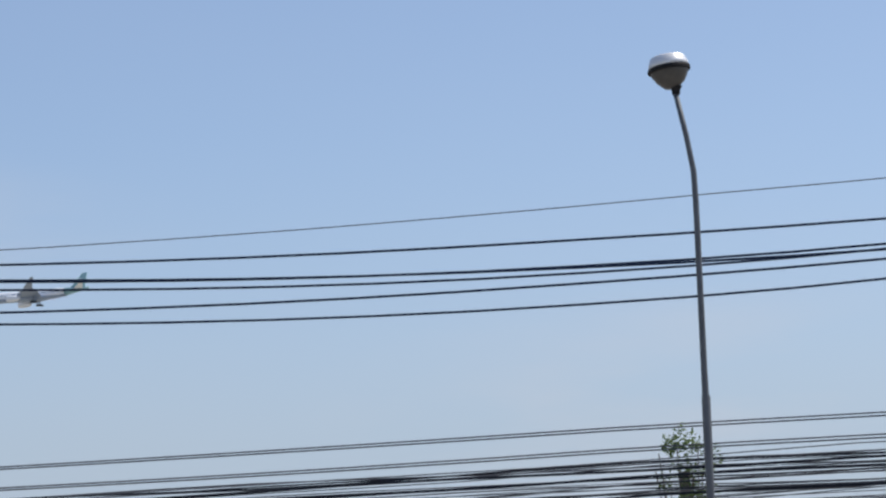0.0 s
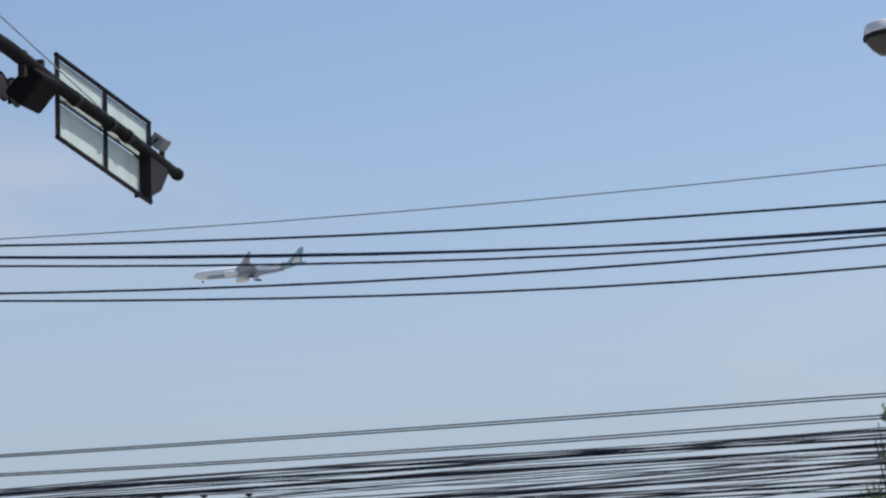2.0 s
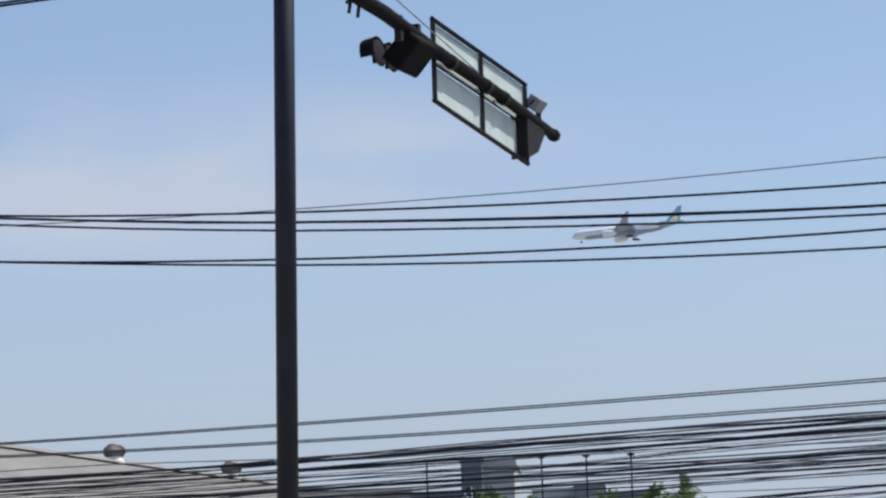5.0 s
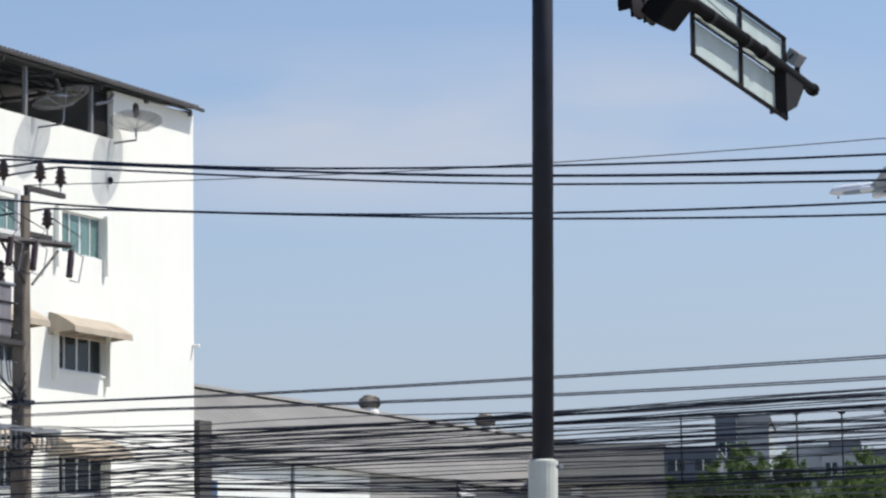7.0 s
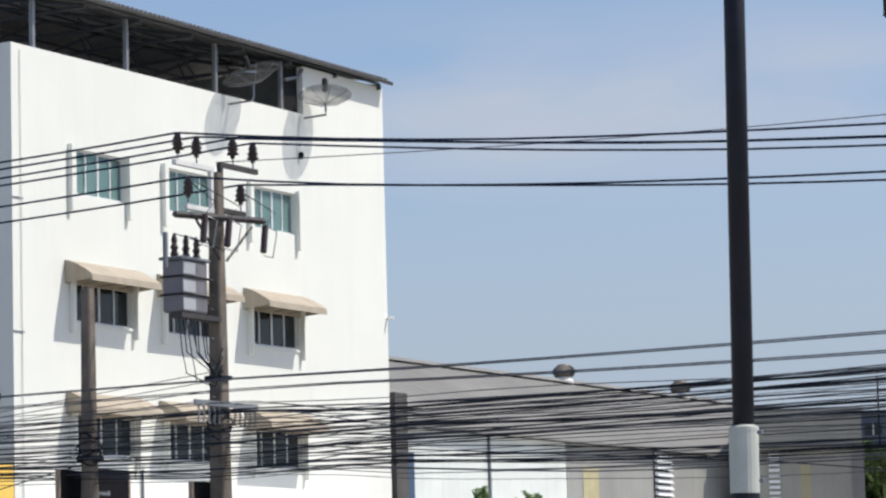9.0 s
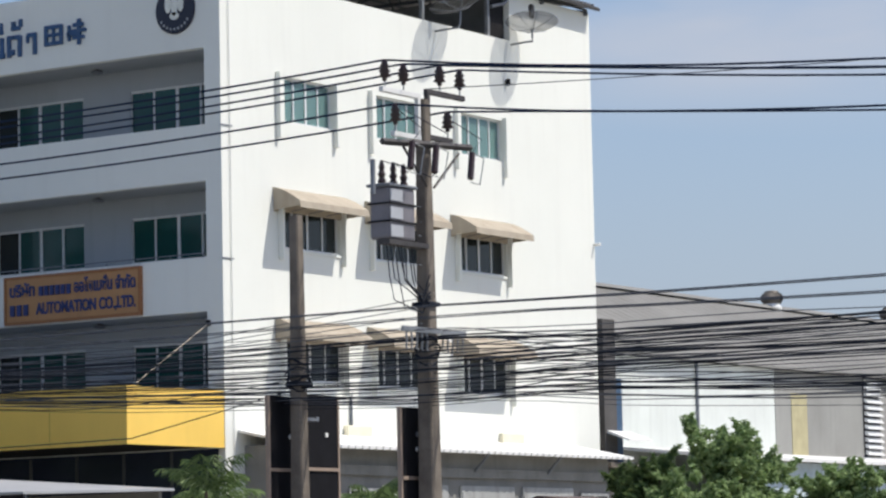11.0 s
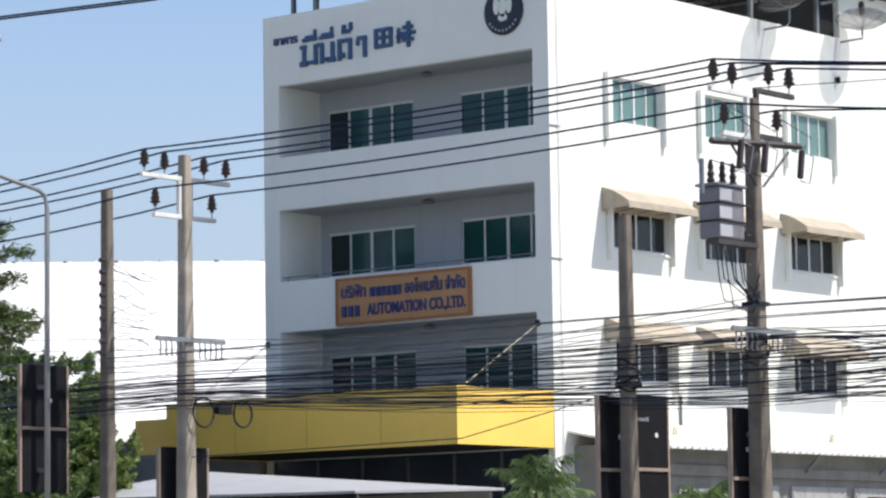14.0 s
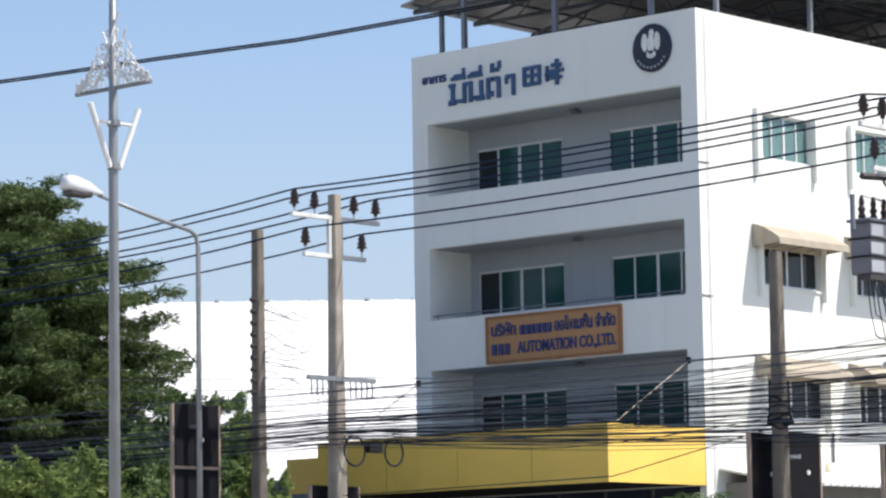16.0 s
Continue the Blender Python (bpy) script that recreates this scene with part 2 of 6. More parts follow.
def box(bm, x0, y0, z0, x1, y1, z1):
    v = [bm.verts.new(p) for p in ((x0, y0, z0), (x1, y0, z0), (x1, y1, z0), (x0, y1, z0), (x0, y0, z1), (x1, y0, z1), (x1, y1, z1), (x0, y1, z1))]
    for f in ((0, 3, 2, 1), (4, 5, 6, 7), (0, 1, 5, 4), (1, 2, 6, 5), (2, 3, 7, 6), (3, 0, 4, 7)):
        bm.faces.new([v[i] for i in f])
    return bm


def nb():
    return bmesh.new()


def bx(*a):
    return box(nb(), *a)


def bevelled(bm, w=0.02):
    bmesh.ops.bevel(bm, geom=list(bm.edges), offset=w, segments=2, affect="EDGES", profile=0.5)
    return bm


def tube(bm, pts, radii, seg=8, caps=True):
    """A round bar through the points."""
    pts = [Vector(p) for p in pts]
    if not isinstance(radii, (list, tuple)):
        radii = [radii] * len(pts)
    rings = []
    for i, p in enumerate(pts):
        d = (pts[min(i + 1, len(pts) - 1)] - pts[max(i - 1, 0)]).normalized()
        ref = Vector((0, 0, 1)) if abs(d.z) < 0.9 else Vector((1, 0, 0))
        a = d.cross(ref).normalized()
        b = d.cross(a)
        rings.append([bm.verts.new(p + (a * math.cos(k * 2 * math.pi / seg) + b * math.sin(k * 2 * math.pi / seg)) * radii[i]) for k in range(seg)])
    for r0, r1 in zip(rings, rings[1:]):
        for k in range(seg):
            bm.faces.new((r0[k], r0[(k + 1) % seg], r1[(k + 1) % seg], r1[k]))
    if caps:
        bm.faces.new(rings[0][::-1])
        bm.faces.new(rings[-1])
    return bm


def rod(p0, p1, r0, r1=None, seg=8):
    return tube(nb(), (p0, p1), [r0, r0 if r1 is None else r1], seg)


def lathe(bm, centre, profile, seg=16, m=None):
    """A turned shape: (radius, height) pairs round the vertical through centre."""
    rings = []
    for r, z in profile:
        ring = []
        for k in range(seg):
            p = Vector((r * math.cos(k * 2 * math.pi / seg), r * math.sin(k * 2 * math.pi / seg), z))
            if m:
                p = m @ p
            ring.append(bm.verts.new(p + Vector(centre)))
        rings.append(ring)
    for r0, r1 in zip(rings, rings[1:]):
        for k in range(seg):
            bm.faces.new((r0[k], r0[(k + 1) % seg], r1[(k + 1) % seg], r1[k]))
    bm.faces.new(rings[0][::-1])
    bm.faces.new(rings[-1])
    return bm


def prism(bm, outline, axis, a, b):
    """An outline of 2D points drawn out along x, y or z from a to b."""
    def put(p, q):
        return {"x": (q, p[0], p[1]), "y": (p[0], q, p[1]), "z": (p[0], p[1], q)}[axis]
    lo = [bm.verts.new(put(p, a)) for p in outline]
    hi = [bm.verts.new(put(p, b)) for p in outline]
    n = len(outline)
    for i in range(n):
        bm.faces.new((lo[i], lo[(i + 1) % n], hi[(i + 1) % n], hi[i]))
    bm.faces.new(lo[::-1])
    bm.faces.new(hi)
    bmesh.ops.recalc_face_normals(bm, faces=bm.faces)
    return bm


def plate(bm, corners, offset):
    """A flat sheet through the corners, as thick as the offset vector."""
    lo = [bm.verts.new(p) for p in corners]
    hi = [bm.verts.new(Vector(p) + Vector(offset)) for p in corners]
    n = len(lo)
    faces = [bm.faces.new(lo[::-1]), bm.faces.new(hi)]
    faces += [bm.faces.new((lo[i], lo[(i + 1) % n], hi[(i + 1) % n], hi[i])) for i in range(n)]
    bmesh.ops.recalc_face_normals(bm, faces=faces)
    return bm


def pierced(bm, axis, at, thick, a0, a1, z0, z1, holes):
    """One upright wall across x or y from at to at + thick, with openings (a0, a1, z0, z1) through it."""
    us = sorted({a0, a1, *[h[i] for h in holes for i in (0, 1)]})
    vs = sorted({z0, z1, *[h[i] for h in holes for i in (2, 3)]})

    def solid(i, j):
        if not (0 <= i < len(us) - 1 and 0 <= j < len(vs) - 1):
            return False
        u, v = (us[i] + us[i + 1]) / 2, (vs[j] + vs[j + 1]) / 2
        return not any(h[0] < u < h[1] and h[2] < v < h[3] for h in holes)
    made = {}

    def vert(i, j, k):
        if (i, j, k) not in made:
            d = at + thick * k
            made[i, j, k] = bm.verts.new((us[i], d, vs[j]) if axis == "y" else (d, us[i], vs[j]))
        return made[i, j, k]
    for i in range(len(us) - 1):
        for j in range(len(vs) - 1):
            if not solid(i, j):
                continue
            for k in (0, 1):
                bm.faces.new([vert(i, j, k), vert(i + 1, j, k), vert(i + 1, j + 1, k), vert(i, j + 1, k)])
            for di, dj, e in ((-1, 0, ((i, j), (i, j + 1))), (1, 0, ((i + 1, j), (i + 1, j + 1))), (0, -1, ((i, j), (i + 1, j))), (0, 1, ((i, j + 1), (i + 1, j + 1)))):
                if not solid(i + di, j + dj):
                    bm.faces.new([vert(*e[0], 0), vert(*e[1], 0), vert(*e[1], 1), vert(*e[0], 1)])
    bmesh.ops.recalc_face_normals(bm, faces=bm.faces)
    return bm

# ---- ground and road ----
single("ground", bx(-3000, -3000, -0.5, 3000, 3000, -0.02), SOIL, "flat bare dusty ground under the whole place", "ground", "structure")
single("road", bx(-400, -9, -0.3, 400, 43.0, 0.0), ASPHALT, "grey concrete road with two carriageways", "road", "structure")
single("pavement", bevelled(bx(-400, 43.0, -0.3, 400, 50.0, 0.16), 0.03), PAVING, "grey paved roadside walk with a raised kerb", "pavement", "structure")
single("median", bevelled(bx(-400, 20.6, -0.3, 400, 23.2, 0.20), 0.03), PAVING, "raised concrete strip between the carriageways", "median", "structure")

# ---- the four-storey white building ----
BX, BY, BW, BD = -46.215, 60.386, 9.40, 17.58
PAR, EAVE = 16.36, 17.72
WINS = [(2.65, 4.72), (6.60, 8.55), (10.62, 12.62)]
TOP_WINS = [(2.62, 4.70), (6.65, 8.72), (10.68, 12.74)]
ROWS_Z = [(6.47, 7.85), (9.74, 11.05), (12.92, 14.06)]
BALC = [(6.15, 8.06), (9.37, 11.24), (12.62, 14.51)]
house = thing("office_building", "white-rendered four-storey office building with recessed balconies", "building", (BX - BW / 2, BY, 0))

bm = nb()
pierced(bm, "y", BY, 0.22, BX - BW, BX, 0, PAR, [(BX - 8.87, BX - 0.49, a, b) for a, b in BALC] + [(BX - 9.2, BX - 0.2, 0.2, 4.74)])
part("front_wall", bm, WHITE, house)
bm = nb()
WIDER = [(0.28, 0.25), (0.28, 0.20), (0.0, 0.0)]
side_holes = [(BY + (TOP_WINS if ri == 2 else WINS)[wi][0] - WIDER[ri][0], BY + (TOP_WINS if ri == 2 else WINS)[wi][1] + WIDER[ri][1], *ROWS_Z[ri]) for wi in range(3) for ri in range(3)]
pierced(bm, "x", BX - 0.20, 0.20, BY + 0.22, BY + BD, 0, PAR, side_holes)
box(bm, BX - 0.20, BY + 13.25, PAR, BX, BY + BD, EAVE)
part("side_wall", bm, WHITE, house)
part("far_side_wall", bx(BX - BW, BY + 0.22, 0, BX - BW + 0.2, BY + BD, PAR), WHITE, house)
part("rear_wall", bx(BX - BW + 0.2, BY + BD - 0.2, 0, BX - 0.2, BY + BD, EAVE), WHITE, house)
for z in (5.7, 8.95, 12.2, 15.35):
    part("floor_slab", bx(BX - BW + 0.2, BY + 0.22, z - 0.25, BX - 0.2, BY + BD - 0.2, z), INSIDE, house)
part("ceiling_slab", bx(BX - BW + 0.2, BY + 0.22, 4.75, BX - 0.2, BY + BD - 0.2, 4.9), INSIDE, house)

# White recess walls greyed: the balcony's shade is put into this colour.
RECESS_SHADE = mat("recess_shade", (0.40, 0.43, 0.46), 0.85, vary=0.06, scale=0.6, bump=0.15, streak=0.15)
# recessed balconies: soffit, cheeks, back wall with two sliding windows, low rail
RD = 1.62
for i, (z0, z1) in enumerate(BALC):
    fl = z0 - 0.45
    wl = [(BX - 8.60, BX - 5.66), (BX - 4.11, BX - 1.13)]
    wz0, wz1 = z0 - 0.32, z0 + 1.36
    bm = nb()
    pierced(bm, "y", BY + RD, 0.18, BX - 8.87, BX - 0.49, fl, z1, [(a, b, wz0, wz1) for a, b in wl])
    part("balcony_back", bm, RECESS_SHADE, house)
    part("balcony_cheek", bx(BX - 9.18, BY + 0.22, fl, BX - 8.87, BY + RD + 0.18, z1), WHITE, house)
    part("balcony_cheek", bx(BX - 0.49, BY + 0.22, fl, BX - 0.22, BY + RD + 0.18, z1), WHITE, house)
    part("balcony_soffit", bx(BX - 9.18, BY + 0.22, z1, BX - 0.22, BY + RD + 0.18, z1 + 0.14), RECESS_SHADE, house)
    part("balcony_floor", bx(BX - 9.18, BY + 0.22, fl - 0.14, BX - 0.22, BY + RD + 0.18, fl), WHITE, house)
    part("ceiling_lamp", lathe(nb(), (BX - 4.6, BY + 0.9, z1 - 0.12), [(0.05, 0.12), (0.16, 0.06), (0.16, 0.02), (0.08, 0.0)], 12), GREY_STEEL, house)
    if i != 2:
        bm = nb()
        tube(bm, ((BX - 8.87, BY + 0.12, z0 + 0.12), (BX - 0.49, BY + 0.12, z0 + 0.12)), 0.018, 6)
        for k in range(9):
            x = BX - 8.7 + k * 1.0
            tube(bm, ((x, BY + 0.12, z0), (x, BY + 0.12, z0 + 0.12)), 0.012, 6)
        part("balcony_rail", bm, GREY_STEEL, house)
    for a, b in wl:
        win = part("window", bevelled(bx(a, BY + RD + 0.03, wz0, b, BY + RD + 0.07, wz0 + 0.07), 0.008), TRIM, house)
        part("head_frame", bx(a, BY + RD + 0.03, wz1 - 0.06, b, BY + RD + 0.09, wz1), TRIM, win)
        w4 = (b - a) / 4
        for k in range(5):
            x = a + k * w4
            hw = 0.045 if k == 2 else 0.025
            part("mullion", bx(max(a, x - hw), BY + RD + 0.02, wz0 + 0.07, min(b, x + hw), BY + RD + 0.08, wz1 - 0.06), TRIM, win)
        for k in range(4):
            dy = 0.0 if k in (1, 2) else 0.025
            part("pane", bx(a + k * w4 + 0.02, BY + RD + 0.045 + dy, wz0 + 0.06, a + (k + 1) * w4 - 0.02, BY + RD + 0.055 + dy, wz1 - 0.05), GLASS_K if (k == 0 and a < BX - 5) else GLASS_D, win)
        part("bottom_rail", bx(a, BY + RD + 0.0, wz0 + 0.50, b, BY + RD + 0.02, wz0 + 0.56), TRIM, win)

# side windows with projecting fins, sliding sashes and curtains
for ri, (z0, z1) in enumerate(ROWS_Z):
    for wi, (a, b) in enumerate(TOP_WINS if ri == 2 else WINS):
        y0, y1 = BY + a - WIDER[ri][0], BY + b + WIDER[ri][1]
        win = part("window", bx(BX - 0.17, y0, z0, BX - 0.10, y1, z0 + 0.05), TRIM, house)
        part("head_frame", bx(BX - 0.17, y0, z1 - 0.05, BX - 0.10, y1, z1), TRIM, win)
        w4 = (y1 - y0) / 4
        for k in range(5):
            y = y0 + k * w4
            hw = 0.035 if k == 2 else 0.022
            part("mullion", bx(BX - 0.165, max(y0, y - hw), z0 + 0.05, BX - 0.105, min(y1, y + hw), z1 - 0.05), TRIM, win)
        for k in range(4):
            dx = 0.0 if k in (1, 2) else 0.02
            part("pane", bx(BX - 0.14 - dx, y0 + k * w4 + 0.02, z0 + 0.05, BX - 0.13 - dx, y0 + (k + 1) * w4 - 0.02, z1 - 0.05), GLASS_L if ri == 2 else GLASS_K, win)
        part("curtain", bx(BX - 0.34, y0 - 0.1, z0 - 0.1, BX - 0.31, y1 + (0.1 if ri == 2 else -1.1), z1 + 0.1), CURTAIN, win)
        for y in ((y0 - 0.37, y1) if ri == 2 else (y0 - 0.10, y1 + 0.02)):
            part("fin", bevelled(bx(BX, y, z0 - (0.44 if ri == 2 else 0.30), BX + (0.14 if ri == 2 else 0.16), y + (0.11 if ri == 2 else 0.08), z1 + 0.08), 0.01), WHITE, win)
        if ri < 2:
            part("sill", bevelled(bx(BX, y0 - 0.02, z0 - 0.08, BX + 0.04, y1 + 0.02, z0 - 0.02), 0.008), WHITE, win)
        if ri < 2:
            top, low, out = z0 + (1.51, 1.49)[ri], z0 + (0.95, 0.92)[ri], 0.85
            ya, yb = y0 - 0.30, y1 + 0.10
            prof = [(BX + 0.004, low - 0.02), (BX + 0.004, top)] + [(BX + out * f, top - (top - low - 0.15) * f ** 1.45) for f in (0.12, 0.3, 0.5, 0.7, 0.88, 0.97)] + [(BX + out, low), (BX + out - 0.03, low), (BX + out - 0.05, low + 0.13), (BX + 0.03, low + 0.40), (BX + 0.03, low)]
            aw = part("awning", prism(nb(), prof, "y", ya, yb), BEIGE, house, "stained beige canvas awning")
            for y in (ya, yb - 0.03):
                cheek = [(BX + 0.006, low)] + [(BX + 0.006, top - 0.02)] + [(BX + out * 0.97 * f, top - 0.025 - (top - low - 0.15) * f ** 1.45) for f in (0.12, 0.3, 0.5, 0.7, 0.88, 0.97)] + [(BX + out * 0.97, low + 0.05)]
                part("awning_cheek", prism(nb(), cheek, "y", y + 0.004, y + 0.026), BEIGE, aw)
            for k in range(1, 4):
                y = ya + (yb - ya) * k / 4
                part("rib", rod((BX + 0.02, y, low + 0.02), (BX + out - 0.06, y, low + 0.10), 0.012, None, 5), GREY_STEEL, aw)

# two cream vents low on the side wall, downpipes, small wall fittings
for a in (4.9, 12.2):
    part("vent_hood", bevelled(bx(BX, BY + a, 5.12, BX + 0.14, BY + a + 1.1, 5.42), 0.03), mat("cream_paint", (0.78, 0.73, 0.56), 0.7), house)
part("downpipe", rod((BX + 0.03, BY + 0.32, 0.3), (BX + 0.03, BY + 0.32, 16.2), 0.012), WHITE_PAINT, house)
part("downpipe", rod((BX + 0.05, BY + 5.2, 0.3), (BX + 0.05, BY + 5.2, 6.3), 0.035), GREY_STEEL, house)
part("overflow_pipe", rod((BX - 0.1, BY + BD - 0.05, 10.98), (BX + 0.22, BY + BD - 0.05, 10.98), 0.045), WHITE_PAINT, house)
part("wall_lamp", lathe(nb(), (BX + 0.07, BY + 13.0, 15.16), [(0.03, -0.10), (0.07, -0.04), (0.07, 0.06), (0.03, 0.10)], 10), DARK_STEEL, house)
for z in (12.55, 9.3):
    part("corner_band", bx(BX, BY - 0.012, z, BX + 0.02, BY + 0.42, z + 0.035), GREY_STEEL, house)

# roof over the terrace: trusses, purlins, sheets on posts
RX0, RX1, RY0, RY1 = BX - BW - 0.55, BX + 0.32, BY + 0.2, BY + BD + 0.02
RIDGE = (RX0 + RX1) / 2
ZE, ZR = 17.83, 18.80
GUTTER = mat("dark_gutter", (0.045, 0.043, 0.042), 0.7, 0.1, vary=0.3, scale=2.0, streak=0.3)
roof = part("terrace_roof", prism(nb(), [(RX0, ZE), (RIDGE, ZR), (RX1, ZE), (RX1, ZE + 0.05), (RIDGE, ZR + 0.05), (RX0, ZE + 0.05)], "y", RY0, RY1), ROOF_D, house, "dark corrugated metal terrace roof")
bm = nb()
for k in range(int((RY1 - RY0) / 0.2)):
    y = RY0 + 0.1 + k * 0.2
    box(bm, RX1 - 0.20, y - 0.045, ZE + 0.05, RX1 + 0.02, y + 0.045, ZE + 0.10)
part("roof_ribs", bm, ROOF_D, roof)
part("gutter", bevelled(bx(RX1, RY0, ZE - 0.07, RX1 + 0.06, RY1, ZE + 0.02), 0.012), GUTTER, roof)
for k in range(8):
    y = RY0 + 0.3 + k * (RY1 - RY0 - 0.6) / 7
    bm = nb()
    tube(bm, ((RX0 + 0.2, y, ZE - 0.16), (RX1 - 0.2, y, ZE - 0.16)), 0.05, 4)
    tube(bm, ((RX0 + 0.2, y, ZE - 0.12), (RIDGE, y, ZR - 0.12), (RX1 - 0.2, y, ZE - 0.12)), 0.045, 4)
    for j in range(1, 6):
        x = RX0 + j * (RX1 - RX0) / 6
        zt = ZE - 0.12 + (ZR - ZE) * (1 - abs(x - RIDGE) / (RIDGE - RX0))
        tube(bm, ((x, y, ZE - 0.16), (x + (0.5 if j < 3 else -0.5), y, zt)), 0.03, 4)
    part("truss", bm, POST, roof)
for j in range(9):
    x = RX0 + 0.4 + j * (RX1 - RX0 - 0.8) / 8
    zt = ZE - 0.06 + (ZR - ZE) * (1 - abs(x - RIDGE) / (RIDGE - RX0))
    part("purlin", rod((x, RY0, zt), (x, RY1, zt), 0.035, None, 4), POST, roof)
for d in (1.05, 5.0, 9.08, 12.32):
    part("roof_post", bx(BX - 0.20, BY + d - 0.05, PAR, BX - 0.09, BY + d + 0.05, ZE - 0.1), GALV, house)
    part("roof_post", bx(BX - BW + 0.09, BY + d - 0.05, PAR, BX - BW + 0.20, BY + d + 0.05, ZE - 0.1), GREY_STEEL, house)
for x in (BX - 7.8, BX - 4.7, BX - 1.6):
    part("roof_post", bx(x - 0.06, BY + 0.25, PAR - 0.3, x + 0.06, BY + 0.37, ZE + 0.2), GREY_STEEL, house)
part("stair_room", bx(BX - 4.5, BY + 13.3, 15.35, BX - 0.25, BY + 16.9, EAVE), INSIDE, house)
part("stair_door", bx(BX - 0.23, BY + 12.35, PAR - 0.0, BX - 0.16, BY + 13.2, EAVE - 0.1), DARK_STEEL, house)
bm = nb()
tube(bm, ((BX + 0.06, BY + 13.15, 17.6), (BX + 0.06, BY + 12.9, 17.35), (BX + 0.02, BY + 12.3, 17.2)), 0.05, 6)
part("drain_elbow", bm, GREY_STEEL, house)


def dish(centre, tilt, size, material, wall, label):
    root = thing("satellite_dish", label, "dish", wall)
    c, m = Vector(centre), tilt.to_3x3()
    bm = nb()
    lathe(bm, c, [(0.03, 0.0)] + [(size * k / 8, 0.30 * size * (k / 8) ** 2) for k in range(1, 9)] + [(size * 0.985, 0.30 * size + 0.01)] + [(size * k / 8, 0.30 * size * (k / 8) ** 2 + 0.012) for k in range(7, 0, -1)] + [(0.02, 0.012)], 24, m)
    part("bowl", bm, material, root, "", True)
    for k in range(8):
        a = k * math.pi / 4
        part("rib", tube(nb(), [c + m @ Vector((size * r * math.cos(a), size * r * math.sin(a), 0.30 * size * r * r - 0.012)) for r in (0.05, 0.35, 0.65, 1.0)], 0.009, 4), GREY_STEEL, root)
    for k in range(3):
        a = k * 2 * math.pi / 3
        part("feed_strut", tube(nb(), [c + m @ Vector((size * 0.9 * math.cos(a), size * 0.9 * math.sin(a), 0.26 * size)), c + m @ Vector((0, 0, size * 0.62))], 0.008, 4), GREY_STEEL, root)
    part("feed_horn", lathe(nb(), c + m @ Vector((0, 0, size * 0.58)), [(0.07, -0.08), (0.085, 0.0), (0.085, 0.24), (0.06, 0.30)], 10, m), DARK_STEEL, root)
    part("mount_arm", tube(nb(), [Vector(wall), Vector((c.x, wall[1], wall[2] + 0.02)), Vector((c.x, c.y, wall[2] + 0.12)), c + m @ Vector((0, 0, -0.02))], 0.03, 6), GREY_STEEL, root)
    return root


dish((BX + 0.72, BY + 13.28, 16.62), pose(0, 0, 0, -11.5, -8, 0), 0.74, MESH, (BX, BY + 13.30, 16.26), "grey mesh satellite dish on a bent wall bracket")
dish((BX + 0.74, BY + 9.60, 16.66), pose(0, 0, 0, 4, -18, 0), 0.80, SHADED_MESH, (BX, BY + 9.52, 16.13), "grey mesh satellite dish under the terrace roof edge")

# fascia badge, letters and the company board
badge = thing("wall_badge", "round navy badge with a pale emblem on the parapet", "sign", (BX - 1.33, BY, 15.53))
mw = pose(0, 0, 0, 90, 0, 0).to_3x3()
part("disc", lathe(nb(), (BX - 1.33, BY - 0.004, 15.53), [(0.60, 0.0), (0.60, 0.05), (0.57, 0.07)], 32, mw), mat("badge_navy", (0.012, 0.016, 0.035), 0.5), badge)
bm = nb()
for ex, ez, er, sx, sz in ((0.0, 0.06, 0.13, 0.6, 1.5), (-0.15, 0.10, 0.10, 0.7, 1.7), (0.15, 0.10, 0.10, 0.7, 1.7), (0.0, -0.14, 0.09, 1.2, 0.8), (0.02, 0.27, 0.055, 1.0, 1.2)):
    lathe(bm, (BX - 1.33 + 1.3 * ex, BY - 0.074 - 0.002 * abs(ex), 15.55 + 1.3 * ez), [(er * 1.35, 0.0), (er * 1.35, 0.010)], 16, (pose(0, 0, 0, 90) @ Matrix.Diagonal((sx, sz, 1, 1))).to_3x3())
part("emblem", bm, mat("badge_pale", (0.74, 0.75, 0.68), 0.6, vary=0.2, scale=6), badge)
BADGE_GREY = mat("badge_grey", (0.35, 0.37, 0.38), 0.6)
for k in range(9):
    a = math.radians(215 + k * 13.75)
    x, z = BX - 1.33 + 0.49 * math.cos(a), 15.53 + 0.49 * math.sin(a)
    part("ring_mark", bx(x - 0.025, BY - 0.085, z - 0.03, x + 0.025, BY - 0.066, z + 0.03), BADGE_GREY, badge)


def bars(root, items, material, y):
    """Plain raised bars (x from the corner to the left, z, half width, half height)."""
    for x, z, w, h in items:
        part("letter_bar", bevelled(bx(BX - x - w, y - 0.06, z - h, BX - x + w, y, z + h), 0.012), material, root)


